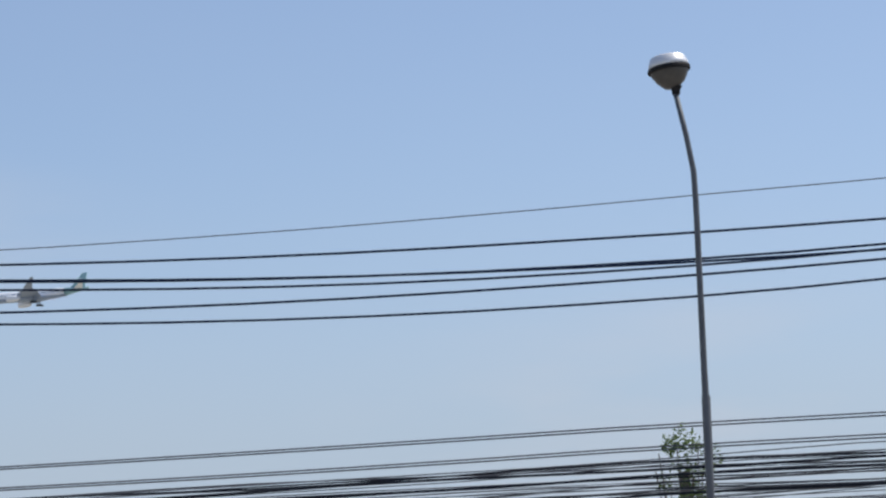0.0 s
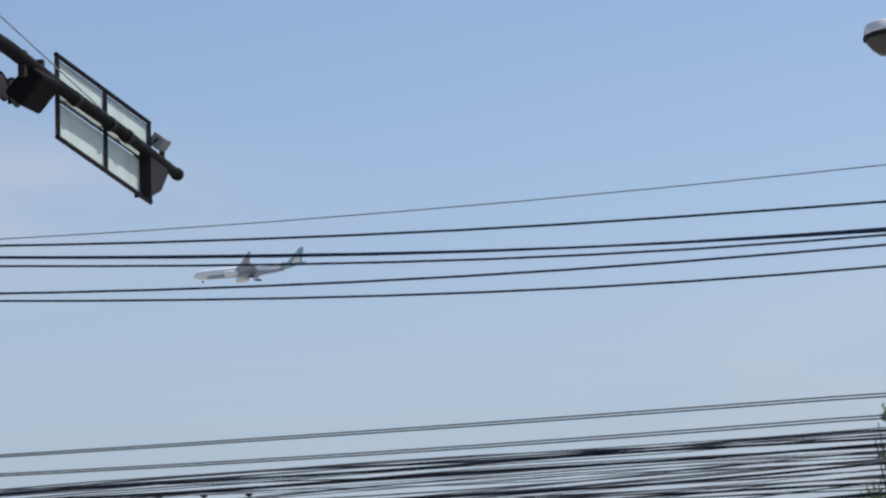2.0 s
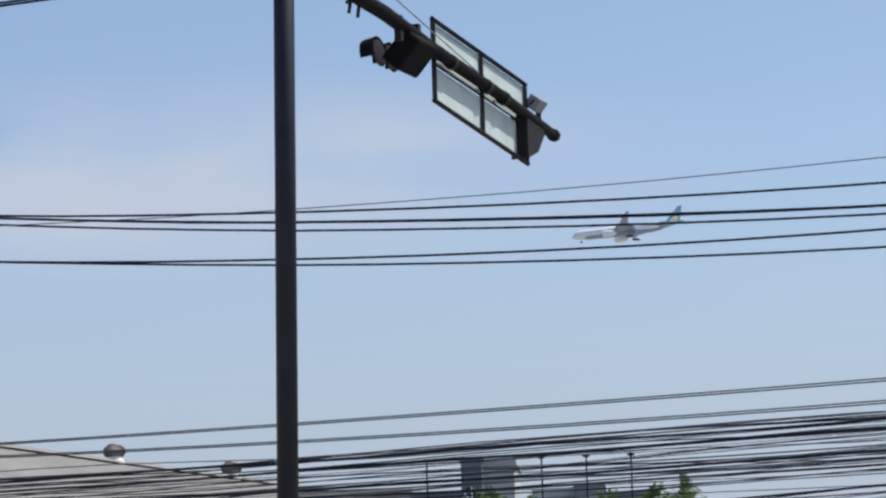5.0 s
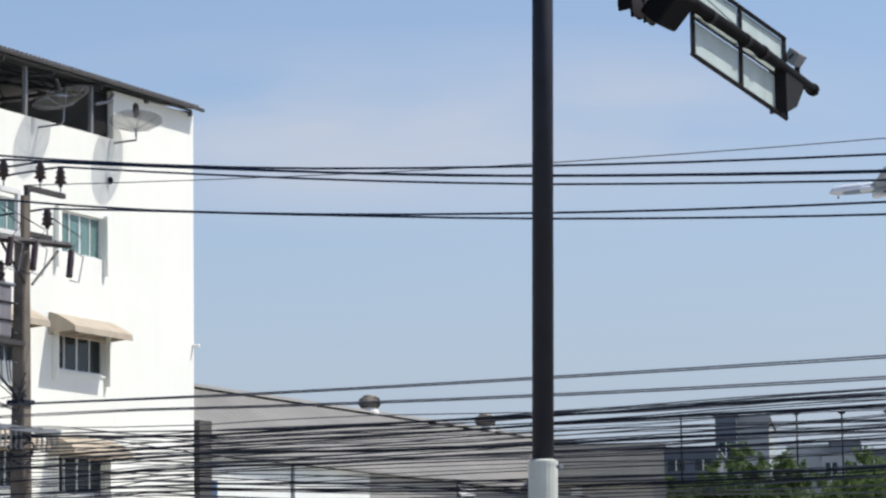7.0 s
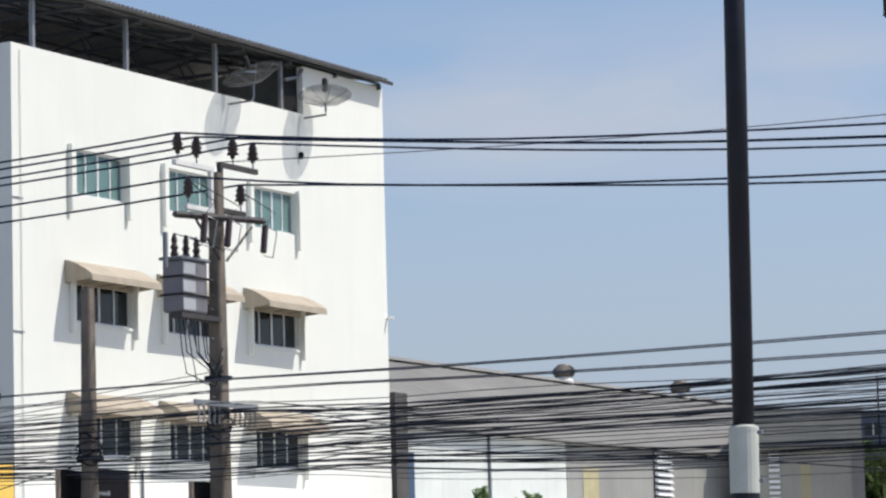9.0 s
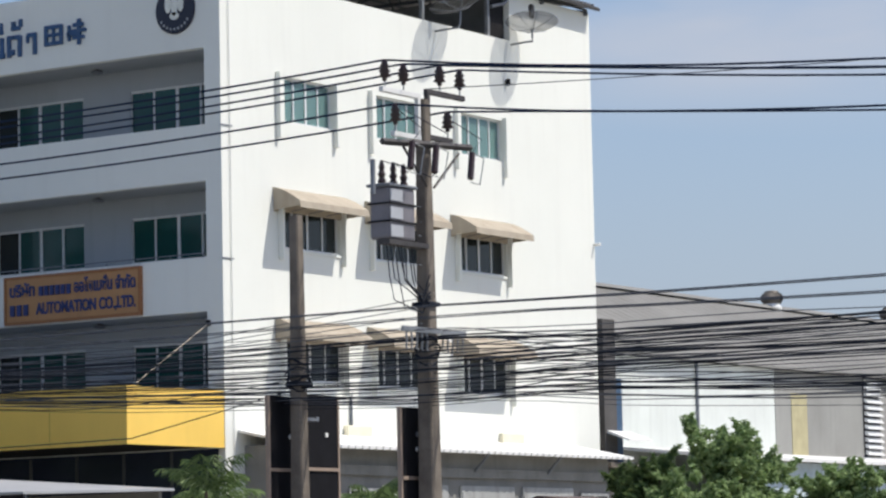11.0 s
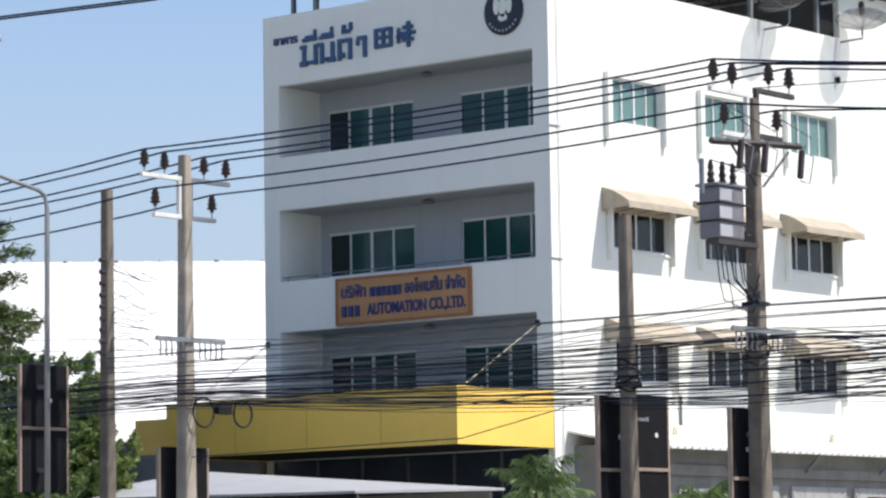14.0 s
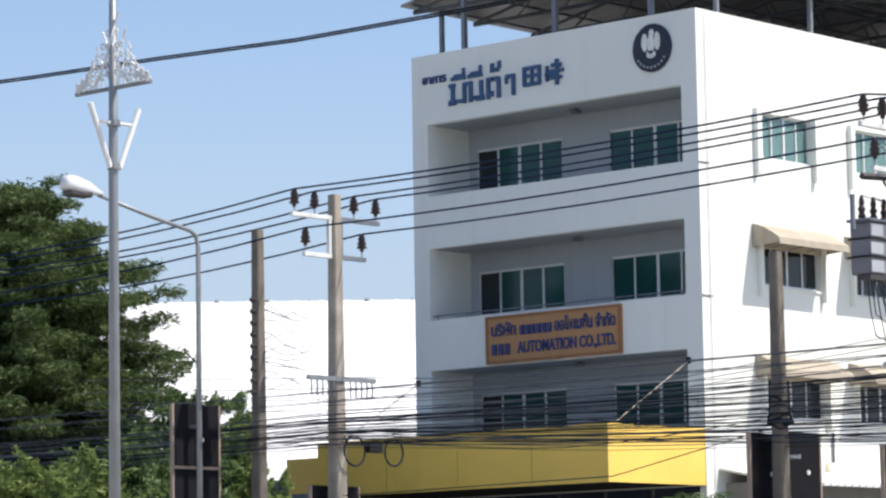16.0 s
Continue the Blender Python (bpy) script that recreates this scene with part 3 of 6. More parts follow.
name_letters = thing("facade_letters", "raised blue block lettering on the white parapet", "sign", (BX - 7.0, BY, 15.35))
X0 = 7.98
for g, stems in enumerate(((0.0, 0.40), (0.62, 0.98), (1.22, 1.58), (1.90, 2.08))):
    for st in stems[-1:] if g == 3 else stems:
        bars(name_letters, [(X0 - st - 0.05, 15.19, 0.062, 0.27)], BLUE, BY - 0.003)
    if g == 0:
        bars(name_letters, [(X0 - 0.02, 15.42, 0.11, 0.055), (X0 - 0.03, 14.98, 0.13, 0.07), (X0 - 0.30, 15.00, 0.12, 0.05)], BLUE, BY - 0.001)
    elif g == 1:
        bars(name_letters, [(X0 - 0.60, 15.42, 0.11, 0.055), (X0 - 0.98, 15.00, 0.15, 0.07), (X0 - 0.82, 15.02, 0.10, 0.05)], BLUE, BY - 0.001)
    elif g == 2:
        bars(name_letters, [(X0 - 1.32, 15.43, 0.11, 0.055), (X0 - 1.55, 15.43, 0.09, 0.055), (X0 - 1.36, 15.05, 0.09, 0.07)], BLUE, BY - 0.001)
    else:
        bars(name_letters, [(X0 - 2.02, 15.43, 0.15, 0.055), (X0 - 1.89, 15.33, 0.045, 0.09)], BLUE, BY - 0.001)
for st in (0.24, 0.82):
    bars(name_letters, [(X0 - st, 15.60, 0.25, 0.05)], BLUE, BY - 0.002)
    bars(name_letters, [(X0 - st - 0.19, 15.72, 0.045, 0.13), (X0 - st - 0.02, 15.67, 0.17, 0.04)], BLUE, BY - 0.004)
bars(name_letters, [(X0 - 1.50, 15.66, 0.15, 0.055), (X0 - 1.42, 15.76, 0.06, 0.08), (X0 - 1.66, 15.78, 0.05, 0.10)], BLUE, BY - 0.003)
mark = thing("facade_marks", "raised blue square lettering on the white parapet", "sign", (BX - 4.85, BY, 15.35))
bars(mark, [(5.48, 15.34, 0.055, 0.25), (4.98, 15.34, 0.055, 0.25), (5.23, 15.34, 0.045, 0.24)], BLUE, BY - 0.003)
bars(mark, [(5.23, 15.55, 0.28, 0.05), (5.23, 15.35, 0.26, 0.042), (5.23, 15.13, 0.28, 0.05)], BLUE, BY - 0.001)
bars(mark, [(4.72, 15.33, 0.045, 0.20), (4.40, 15.34, 0.055, 0.33), (4.62, 15.30, 0.17, 0.05)], BLUE, BY - 0.003)
bars(mark, [(4.42, 15.52, 0.17, 0.05), (4.42, 15.37, 0.25, 0.045), (4.42, 15.20, 0.19, 0.045)], BLUE, BY - 0.001)


def words(name, text, size, at, parent, material, width):
    c = bpy.data.curves.new(name, "FONT")
    c.offset = 0.012
    c.body, c.size, c.extrude, c.align_x, c.align_y = text, size, 0.015, "CENTER", "CENTER"
    tmp = new(name, c)
    bpy.context.view_layer.update()
    me = bpy.data.meshes.new_from_object(tmp.evaluated_get(bpy.context.evaluated_depsgraph_get()))
    bpy.data.objects.remove(tmp)
    xs = [v.co.x for v in me.vertices] or [0, 1]
    k = width / max(0.01, max(xs) - min(xs))
    mid = (max(xs) + min(xs)) / 2
    me.transform(pose(0, 0, 0, 90) @ Matrix.Diagonal((k, 1, 1, 1)) @ Matrix.Translation((-mid, 0, 0)))
    me.transform(Matrix.Translation(Vector(at) - ORIGIN[parent]))
    me.materials.clear()
    me.materials.append(material)
    ob = new(name, me)
    ob.parent = parent
    ORIGIN[ob] = ORIGIN[parent]
    return ob


small = thing("building_word", "small dark blue raised word on the parapet", "sign", (BX - 8.67, BY, 15.6))
words("word", "อาคาร", 0.30, (BX - 8.585, BY - 0.02, 15.68), small, NAVY, 0.84)

board = thing("company_board", "orange company board with navy lettering and brown frame", "sign", (BX - 4.74, BY, 8.15))
sx0, sx1, sz0, sz1 = BX - 6.84, BX - 2.51, 8.13, 9.26
part("panel", bx(sx0, BY - 0.08, sz0, sx1, BY - 0.004, sz1), ORANGE, board)
for a in ((sx0 - 0.04, sz0 - 0.04, sx1 + 0.04, sz0 + 0.03), (sx0 - 0.04, sz1 - 0.03, sx1 + 0.04, sz1 + 0.04), (sx0 - 0.04, sz0 + 0.03, sx0 + 0.03, sz1 - 0.03), (sx1 - 0.03, sz0 + 0.03, sx1 + 0.04, sz1 - 0.03)):
    part("frame_bar", bx(a[0], BY - 0.11, a[1], a[2], BY - 0.003, a[3]), BROWN, board)
words("lettering", "AUTOMATION CO.,LTD.", 0.40, (BX - 4.23, BY - 0.09, 8.44), board, NAVY, 3.20)
words("lettering", "บริษัท", 0.42, (BX - 6.28, BY - 0.09, 8.92), board, NAVY, 0.82)
words("lettering", "ออโตเมชั่น จำกัด", 0.42, (BX - 3.61, BY - 0.09, 8.92), board, NAVY, 1.95)
for k in range(3):
    bars(board, [(6.59 - 0.22 * k, 8.44, 0.07, 0.14)], NAVY, BY - 0.079)
for k in range(6):
    bars(board, [(5.65 - 0.18 * k, 8.89, 0.062, 0.12)], NAVY, BY - 0.079)

# yellow shop canopy with hangers
canopy = thing("shop_canopy", "yellow panelled shop canopy on the building's front", "canopy", (BX - BW / 2, BY - 3.68, 4.75))
YF = BY - 3.68
part("front_panel", bx(BX - BW, YF, 4.74, BX - 0.02, YF + 0.08, 6.10), YELLOW, canopy)
part("end_panel", bx(BX - 0.10, YF + 0.083, 4.74, BX - 0.02, BY - 0.004, 6.10), YELLOW, canopy)
part("end_panel", bx(BX - BW, YF + 0.083, 4.74, BX - BW + 0.08, BY - 0.004, 6.10), YELLOW, canopy)
part("top_sheet", bx(BX - BW + 0.08, YF + 0.083, 5.95, BX - 0.10, BY - 0.004, 6.02), SHED_ROOF, canopy)
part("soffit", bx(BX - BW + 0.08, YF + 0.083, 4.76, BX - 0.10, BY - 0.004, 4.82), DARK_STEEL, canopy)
for k in range(1, 4):
    x = BX - BW + k * BW / 4
    part("panel_joint", bx(x - 0.004, YF - 0.004, 4.76, x + 0.008, YF, 6.08), YELLOW_D, canopy)
part("low_panel", bx(BX - BW - 2.6, YF + 1.5, 4.95, BX - BW - 0.01, YF + 1.58, 5.85), YELLOW, canopy)
part("low_roof", bx(BX - BW - 2.6, YF + 1.585, 5.6, BX - BW - 0.01, BY + 2.0, 5.68), SHED_ROOF, canopy)
for x in (BX - 0.45, BX - 9.3):
    part("hanger", rod((x, BY - 0.02, 7.75), (x, YF + 0.6, 6.05), 0.016), BEIGE, canopy)
    part("hanger_plate", bx(x - 0.06, BY - 0.05, 7.69, x + 0.06, BY - 0.003, 7.84), DARK_STEEL, canopy)

# shop front under the canopy and the neighbour's low wing
shop = thing("glazed_shop", "dark glazed shop front with thin frames under the canopy", "shop", (BX - BW / 2, BY, 0.2))
for k in range(6):
    x0 = BX - 9.18 + k * 1.495
    part("pane", bx(x0 + 0.04, BY + 0.10, 0.25, x0 + 1.445, BY + 0.115, 4.73), GLASS_S, shop)
    part("stile", bx(x0 - 0.03, BY + 0.06, 0.22, x0 + 0.04, BY + 0.16, 4.735), POST, shop)
wing = thing("low_wing", "low dark shop wing beside the white building", "building", (BX - BW - 6, BY, 0))
part("wall", bx(BX - BW - 12, BY + 0.3, 0, BX - BW - 0.05, BY + 0.5, 5.5), INSIDE, wing)
part("glazing", bx(BX - BW - 11.5, BY + 0.24, 0.4, BX - BW - 0.5, BY + 0.28, 4.3), GLASS_K, wing)
for k in range(5):
    part("pillar", bx(BX - BW - 0.4 - k * 2.6, BY - 0.2, 0, BX - BW - 0.1 - k * 2.6, BY + 0.2, 5.4), GREY_WALL, wing)

# lean-to along the side wall
shed = thing("lean_to", "grey block lean-to with white shutters and a sheet roof", "shed", (BX + 1.5, BY + 9, 0))
part("sheet_roof", prism(nb(), [(BX + 0.01, 5.12), (BX + 1.9, 4.72), (BX + 1.9, 4.78), (BX + 0.01, 5.18)], "y", BY + 0.5, BY + 16.2), WHITE_ROOF, shed)
part("wall", bx(BX + 1.15, BY + 0.9, 0, BX + 1.30, BY + 15.8, 4.80), GREY_WALL, shed)
part("end_wall", bx(BX + 0.01, BY + 0.75, 0, BX + 1.15, BY + 0.9, 4.8), GREY_WALL, shed)
for k in range(52):
    y = BY + 0.6 + k * 0.3
    part("roof_rib", bx(BX + 1.82, y, 4.705, BX + 1.93, y + 0.15, 4.79), WHITE_ROOF, shed)
OLD_PAINT = mat("old_shutter_paint", (0.38, 0.385, 0.375), 0.75, vary=0.2, scale=1.2, streak=0.5, dirt=(0.16, 0.15, 0.13))
for a in (5.0, 8.2, 11.2):
    sh = part("shutter", bx(BX + 1.304, BY + a, 1.0, BX + 1.36, BY + a + 2.6, 3.9), OLD_PAINT, shed)
    for k in range(9):
        part("slat", bx(BX + 1.36, BY + a + 0.05, 1.1 + k * 0.3, BX + 1.385, BY + a + 2.55, 1.34 + k * 0.3), OLD_PAINT, sh)
part("beam", bx(BX + 1.304, BY + 1.0, 4.10, BX + 1.40, BY + 15.8, 4.35), GREY_WALL, shed)
for k in range(4):
    part("bracket", prism(nb(), [(BX + 1.31, 4.15), (BX + 1.85, 4.70), (BX + 1.78, 4.70), (BX + 1.31, 4.24)], "y", BY + 1.6 + k * 3.6, BY + 1.68 + k * 3.6), GREY_STEEL, shed)
for a in (3.2, 14.2):
    w = part("window", bx(BX + 1.304, BY + a, 2.6, BX + 1.33, BY + a + 1.5, 3.7), GLASS_K, shed)
    for q in (0.0, 0.72, 1.44):
        part("window_frame", bx(BX + 1.331, BY + a + q, 2.6, BX + 1.36, BY + a + q + 0.06, 3.7), OLD_PAINT, w)
    part("window_frame", bx(BX + 1.331, BY + a, 3.7, BX + 1.37, BY + a + 1.5, 3.78), OLD_PAINT, w)

# silver carport in front of the shop
port = thing("carport", "silver sheet carport with dark posts in front of the shop", "carport", (-48, 52, 0))
part("sheet_roof", plate(nb(), ((-52.5, 49.6, 3.54), (-43.2, 49.6, 3.46), (-43.2, 54.6, 3.59), (-52.5, 54.6, 4.28)), (0, 0, -0.05)), SHED_ROOF, port)
part("fascia", bx(-52.4, 49.64, 3.24, -43.25, 49.70, 3.405), DARK_STEEL, port)
for k in range(5):
    part("post", bx(-52.3 + k * 2.22, 49.75, 0.0, -52.2 + k * 2.22, 49.85, 3.42), GREY_STEEL, port)
part("back_panel", bx(-52.3, 54.3, 0.0, -43.4, 54.4, 3.52), GREY_WALL, port)

# ---- utility poles ----
LY = 45.72


def insulator(root, x, y, z):
    """A brown pin insulator with three sheds; z is its top."""
    bm = lathe(nb(), (x, y, z - 0.36), [(0.04, 0), (0.04, 0.05), (0.115, 0.07), (0.07, 0.13), (0.105, 0.16), (0.06, 0.22), (0.09, 0.25), (0.05, 0.31), (0.06, 0.34), (0.04, 0.36)], 12)
    ins = part("insulator", bm, PORCELAIN, root, "", True)
    part("pin", rod((x, y, z - 0.48), (x, y, z - 0.36), 0.014, None, 6), GALV, ins)


def pole(name, label, x, y, top, w0, w1, material, group="roadside poles"):
    root = thing(name, label, "utility pole", (x, y, 0), group)
    h = [w1 / 2, w0 / 2]
    bm = nb()
    lo = [bm.verts.new((x + sx * h[1], y + sy * h[1], 0)) for sx, sy in ((-1, -1), (1, -1), (1, 1), (-1, 1))]
    hi = [bm.verts.new((x + sx * h[0], y + sy * h[0], top)) for sx, sy in ((-1, -1), (1, -1), (1, 1), (-1, 1))]
    for i in range(4):
        bm.faces.new((lo[i], lo[(i + 1) % 4], hi[(i + 1) % 4], hi[i]))
    bm.faces.new(hi)
    bm.faces.new(lo[::-1])
    bmesh.ops.bevel(bm, geom=[e for e in bm.edges if abs(e.verts[0].co.z - e.verts[1].co.z) > 1], offset=0.025, segments=1, affect="EDGES")
    part("shaft", bm, material, root)
    return root


def arm(root, x, y0, y1, z, dx=0.0, material=None):
    return part("crossarm", bevelled(bx(x + dx - 0.045, y0, z - 0.09, x + dx + 0.045, y1, z), 0.008), material or GALV, root)


def rack(root, x, z, half=0.88):
    r = part("cable_rack", bx(x + 0.12, LY - half - 0.1, z, x + 0.18, LY + half + 0.1, z + 0.09), GALV, root)
    for k in range(12):
        y = LY - half + k * half / 5.5
        if abs(y - LY) > 0.16:
            part("hook", tube(nb(), ((x + 0.15, y, z), (x + 0.17, y, z - 0.12), (x + 0.15, y, z - 0.28), (x + 0.19, y, z - 0.31)), 0.018, 5), GALV, r)


def climbing_bolts(root, x, z0, z1, n):
    for k in range(n):
        z = z0 + (z1 - z0) * k / n
        s = 1 if k % 2 else -1
        part("step_bolt", rod((x, LY - 0.12, z), (x + 0.02, LY - 0.24 if s < 0 else LY + 0.24, z), 0.012, None, 5), GALV, root)


OFF_TOP, OFF_LOW = (-1.155, -0.58, 0.56, 1.21), (-0.85, 0.79)
ARM_DARK = mat("rusty_arm_steel", (0.055, 0.05, 0.05), 0.65, 0.1, vary=0.3, scale=6.0)
pole_a = pole("utility_pole", "weathered concrete utility pole carrying a grey transformer", -30.55, LY, 9.85, 0.36, 0.20, CONCRETE_D)
arm(pole_a, -30.55, LY - 1.28, LY - 0.10, 9.94, 0.0, WHITE_PAINT)
arm(pole_a, -30.55, LY + 0.10, LY + 1.32, 10.06, 0.0, ARM_DARK)
arm(pole_a, -30.55, LY + 0.05, LY + 0.90, 9.25, 0.0, ARM_DARK)
arm(pole_a, -30.55, LY - 0.95, LY - 0.05, 9.20, 0.0, WHITE_PAINT)
part("drop_bracket", bx(-30.59, LY - 0.19, 9.1, -30.51, LY - 0.11, 9.93), WHITE_PAINT, pole_a)
part("drop_bracket", bx(-30.59, LY + 0.11, 9.1, -30.51, LY + 0.19, 10.05), ARM_DARK, pole_a)
for o in OFF_TOP:
    insulator(pole_a, -30.55, LY + o, 10.41 if o < 0 else 10.53)
for o in OFF_LOW:
    insulator(pole_a, -30.55, LY + o, 9.68 if o < 0 else 9.73)
part("crossarm", tube(nb(), ((-30.41, LY - 1.48, 8.95), (-30.41, LY + 1.32, 9.12)), 0.062, 4), ARM_DARK, pole_a)
for s in (-1, 1):
    part("brace", rod((-30.40, LY + s * 0.9, 8.97), (-30.42, LY + s * 0.12, 8.30), 0.03, None, 4), ARM_DARK, pole_a)
for o in (-0.75, 0.0, 1.15):
    part("fuse_cutout", rod((-30.30, LY + o + 0.04, 9.0), (-30.22, LY + o - 0.16, 8.52), 0.06, None, 8), PORCELAIN, pole_a)
    part("cutout_strap", tube(nb(), ((-30.30, LY + o, 9.02), (-30.12, LY + o + 0.14, 8.9), (-30.14, LY + o + 0.02, 8.42), (-30.24, LY + o - 0.12, 8.46)), 0.012, 5), GALV, pole_a)
part("transformer_bracket", bx(-30.65, 44.40, 7.20, -30.40, LY - 0.1, 7.285), ARM_DARK, pole_a)
TX, TY = -30.60, 44.84
tank = part("transformer_tank", bevelled(bx(TX - 0.21, TY - 0.44, 7.29, TX + 0.21, TY + 0.36, 8.20), 0.05), TANK, pole_a, "grey steel transformer tank")
part("tank_lid", bevelled(bx(TX - 0.25, TY - 0.48, 8.195, TX + 0.25, TY + 0.40, 8.25), 0.02), GREY_STEEL, tank)
for z in (7.58, 7.89):
    part("tank_band", bx(TX - 0.235, TY - 0.465, z, TX + 0.235, TY + 0.385, z + 0.03), DARK_STEEL, tank)
for z in (7.33, 7.64, 7.95):
    part("tank_plate", bx(TX + 0.212, TY - 0.42, z, TX + 0.225, TY - 0.05, z + 0.20), SHED_ROOF, tank)
for y in (-0.35, 0.0, 0.32):
    part("bushing", lathe(nb(), (TX, TY + y, 8.24), [(0.05, 0), (0.075, 0.06), (0.045, 0.12), (0.07, 0.18), (0.04, 0.24), (0.055, 0.30), (0.02, 0.42)], 10), PORCELAIN, tank)
part("arrester", rod((TX, TY - 0.62, 8.05), (TX, TY - 0.62, 8.65), 0.045, None, 8), GREY_STEEL, tank)
rng = random.Random(4)
for k in range(8):
    y0 = TY - 0.40 + k * 0.11
    part("lead", tube(nb(), [(TX + 0.1, y0, 7.28), (TX + 0.2, y0 + rng.uniform(-0.1, 0.1), 6.6), (TX + 0.25, y0 + 0.15 + rng.uniform(-0.2, 0.25), 6.2 + rng.uniform(-0.15, 0.3)), (TX + 0.2, LY - 0.35, 6.12 + rng.uniform(-0.1, 0.2)), (-30.4, LY - 0.10, 6.45 + rng.uniform(-0.1, 0.35))], 0.011, 5), CABLE, pole_a)
for k, o in enumerate((-0.75, 0.0, 1.15)):
    part("jumper", tube(nb(), [(-30.53, LY + (-0.85, -0.58, 0.79)[k], 9.6), (-30.2, LY + o + 0.2, 9.25), (-30.28, LY + o, 9.0)], 0.010, 5), CABLE, pole_a)
    if k < 2:
        part("jumper", tube(nb(), [(-30.22, LY + o - 0.14, 8.50), (-30.2, LY + o - 0.30, 8.42), (-30.3, TY + 0.18 * k, 8.52), (TX, TY - 0.35 + 0.33 * k, 8.66)], 0.009, 5), CABLE, pole_a)
rack(pole_a, -30.55, 5.72)
climbing_bolts(pole_a, -30.55, 5.9, 8.2, 9)
part("strap_bundle", bevelled(bx(-30.74, LY - 0.20, 6.20, -30.36, LY + 0.17, 6.28), 0.03), CABLE, pole_a)
for k in range(4):
    z, w = 5.20 + 0.14 * k, 0.17 + 0.03 * (k % 3)
    part("cable_wrap", tube(nb(), [(-30.55 + w * math.cos(a), LY + w * math.sin(a), z + 0.05 * math.sin(2 * a + k)) for a in [j * math.pi / 6 for j in range(13)]], 0.016 + 0.006 * (k % 2), 5), CABLE, pole_a)

pole_b = pole("utility_pole", "pale concrete utility pole with six brown insulators", -44.30, LY, 10.20, 0.36, 0.21, CONCRETE)
for y0, y1, z, m in ((LY - 1.25, LY - 0.1, 9.76, WHITE_PAINT), (LY + 0.1, LY + 1.30, 9.76, GREY_STEEL), (LY - 0.9, LY - 0.1, 8.98, WHITE_PAINT), (LY + 0.1, LY + 0.88, 8.98, GREY_STEEL)):
    arm(pole_b, -44.30, y0, y1, z, 0.0, m)
part("drop_bracket", bx(-44.34, LY - 0.20, 8.9, -44.26, LY - 0.12, 9.76), WHITE_PAINT, pole_b)
part("drop_bracket", bx(-44.34, LY + 0.12, 8.9, -44.26, LY + 0.20, 9.76), GREY_STEEL, pole_b)
for o in OFF_TOP:
    insulator(pole_b, -44.30, LY + o, 10.22)
for o in OFF_LOW:
    insulator(pole_b, -44.30, LY + o, 9.46)
rack(pole_b, -44.30, 6.40)
climbing_bolts(pole_b, -44.30, 6.6, 8.2, 8)
for y, s in ((-0.1, 0.30), (1.05, 0.27)):
    part("cable_coil", tube(nb(), [(-44.05, LY + 0.35 + y + s * math.cos(a), 5.0 + s * math.sin(a)) for a in [k * math.pi / 10 for k in range(21)]], 0.022, 5), CABLE, pole_b)
part("splice_box", bevelled(bx(-44.12, LY + 0.62, 4.98, -43.98, LY + 1.02, 5.18), 0.02), DARK_STEEL, pole_b)

pole_c = pole("telecom_pole", "brown weathered concrete telecom pole with clamped cables", -33.25, LY - 0.12, 8.02, 0.30, 0.19, CONCRETE_D)
part("clamp", bevelled(bx(-33.42, LY - 0.31, 4.94, -33.08, LY + 0.10, 5.03), 0.03), CABLE, pole_c)
for k in range(4):
    z, w = 4.90 + 0.16 * k, 0.17 + 0.035 * (k % 3)
    part("cable_wrap", tube(nb(), [(-33.25 + w * math.cos(a), LY - 0.12 + w * math.sin(a), z + 0.06 * math.sin(2 * a + 1.7 * k)) for a in [j * math.pi / 6 for j in range(13)]], 0.016 + 0.007 * (k % 2), 5), CABLE, pole_c)
pole_d = pole("telecom_pole", "weathered concrete telecom pole wrapped in loose wires", -46.53, LY, 9.70, 0.30, 0.20, CONCRETE_D)
rng = random.Random(9)
for k in range(14):
    z = rng.uniform(6.4, 8.4)
    pts, p = [], Vector((-46.5, LY, z))
    for j in range(5):
        pts.append(p.copy())
        p += Vector((rng.uniform(-0.02, 0.25), rng.uniform(0.05, 0.32), rng.uniform(-0.16, 0.12)))
    part("loose_wire", tube(nb(), pts, 0.009, 4), CABLE_G, pole_d)
for k in range(9):
    z = 6.3 + k * 0.24
    part("spool", rod((-46.45, LY - 0.16, z), (-46.45, LY - 0.28, z), 0.05, None, 8), PORCELAIN, pole_d)
pole_e = pole("telecom_pole", "old telecom pole overgrown with creeper", -5.05, LY + 0.3, 5.6, 0.20, 0.15, CONCRETE_D)
part("notice", bx(-4.85, LY + 0.1, 3.4, -4.55, LY + 0.13, 4.62), mat("red_white_notice", (0.55, 0.32, 0.30), 0.7), pole_e)


# ---- overhead lines ----
def line(name, label, pts, r, material, group, seg=6):
    if name == "telecom_cable":
        r = [r * (0.55 if p[0] < -44.5 else 0.80 if p[0] < -28 else 1.0) for p in pts]
    root = single(name, tube(nb(), pts, r, seg), material, label, "cable", "", group, True)
    return root


XA, XB = -30.55, -44.30
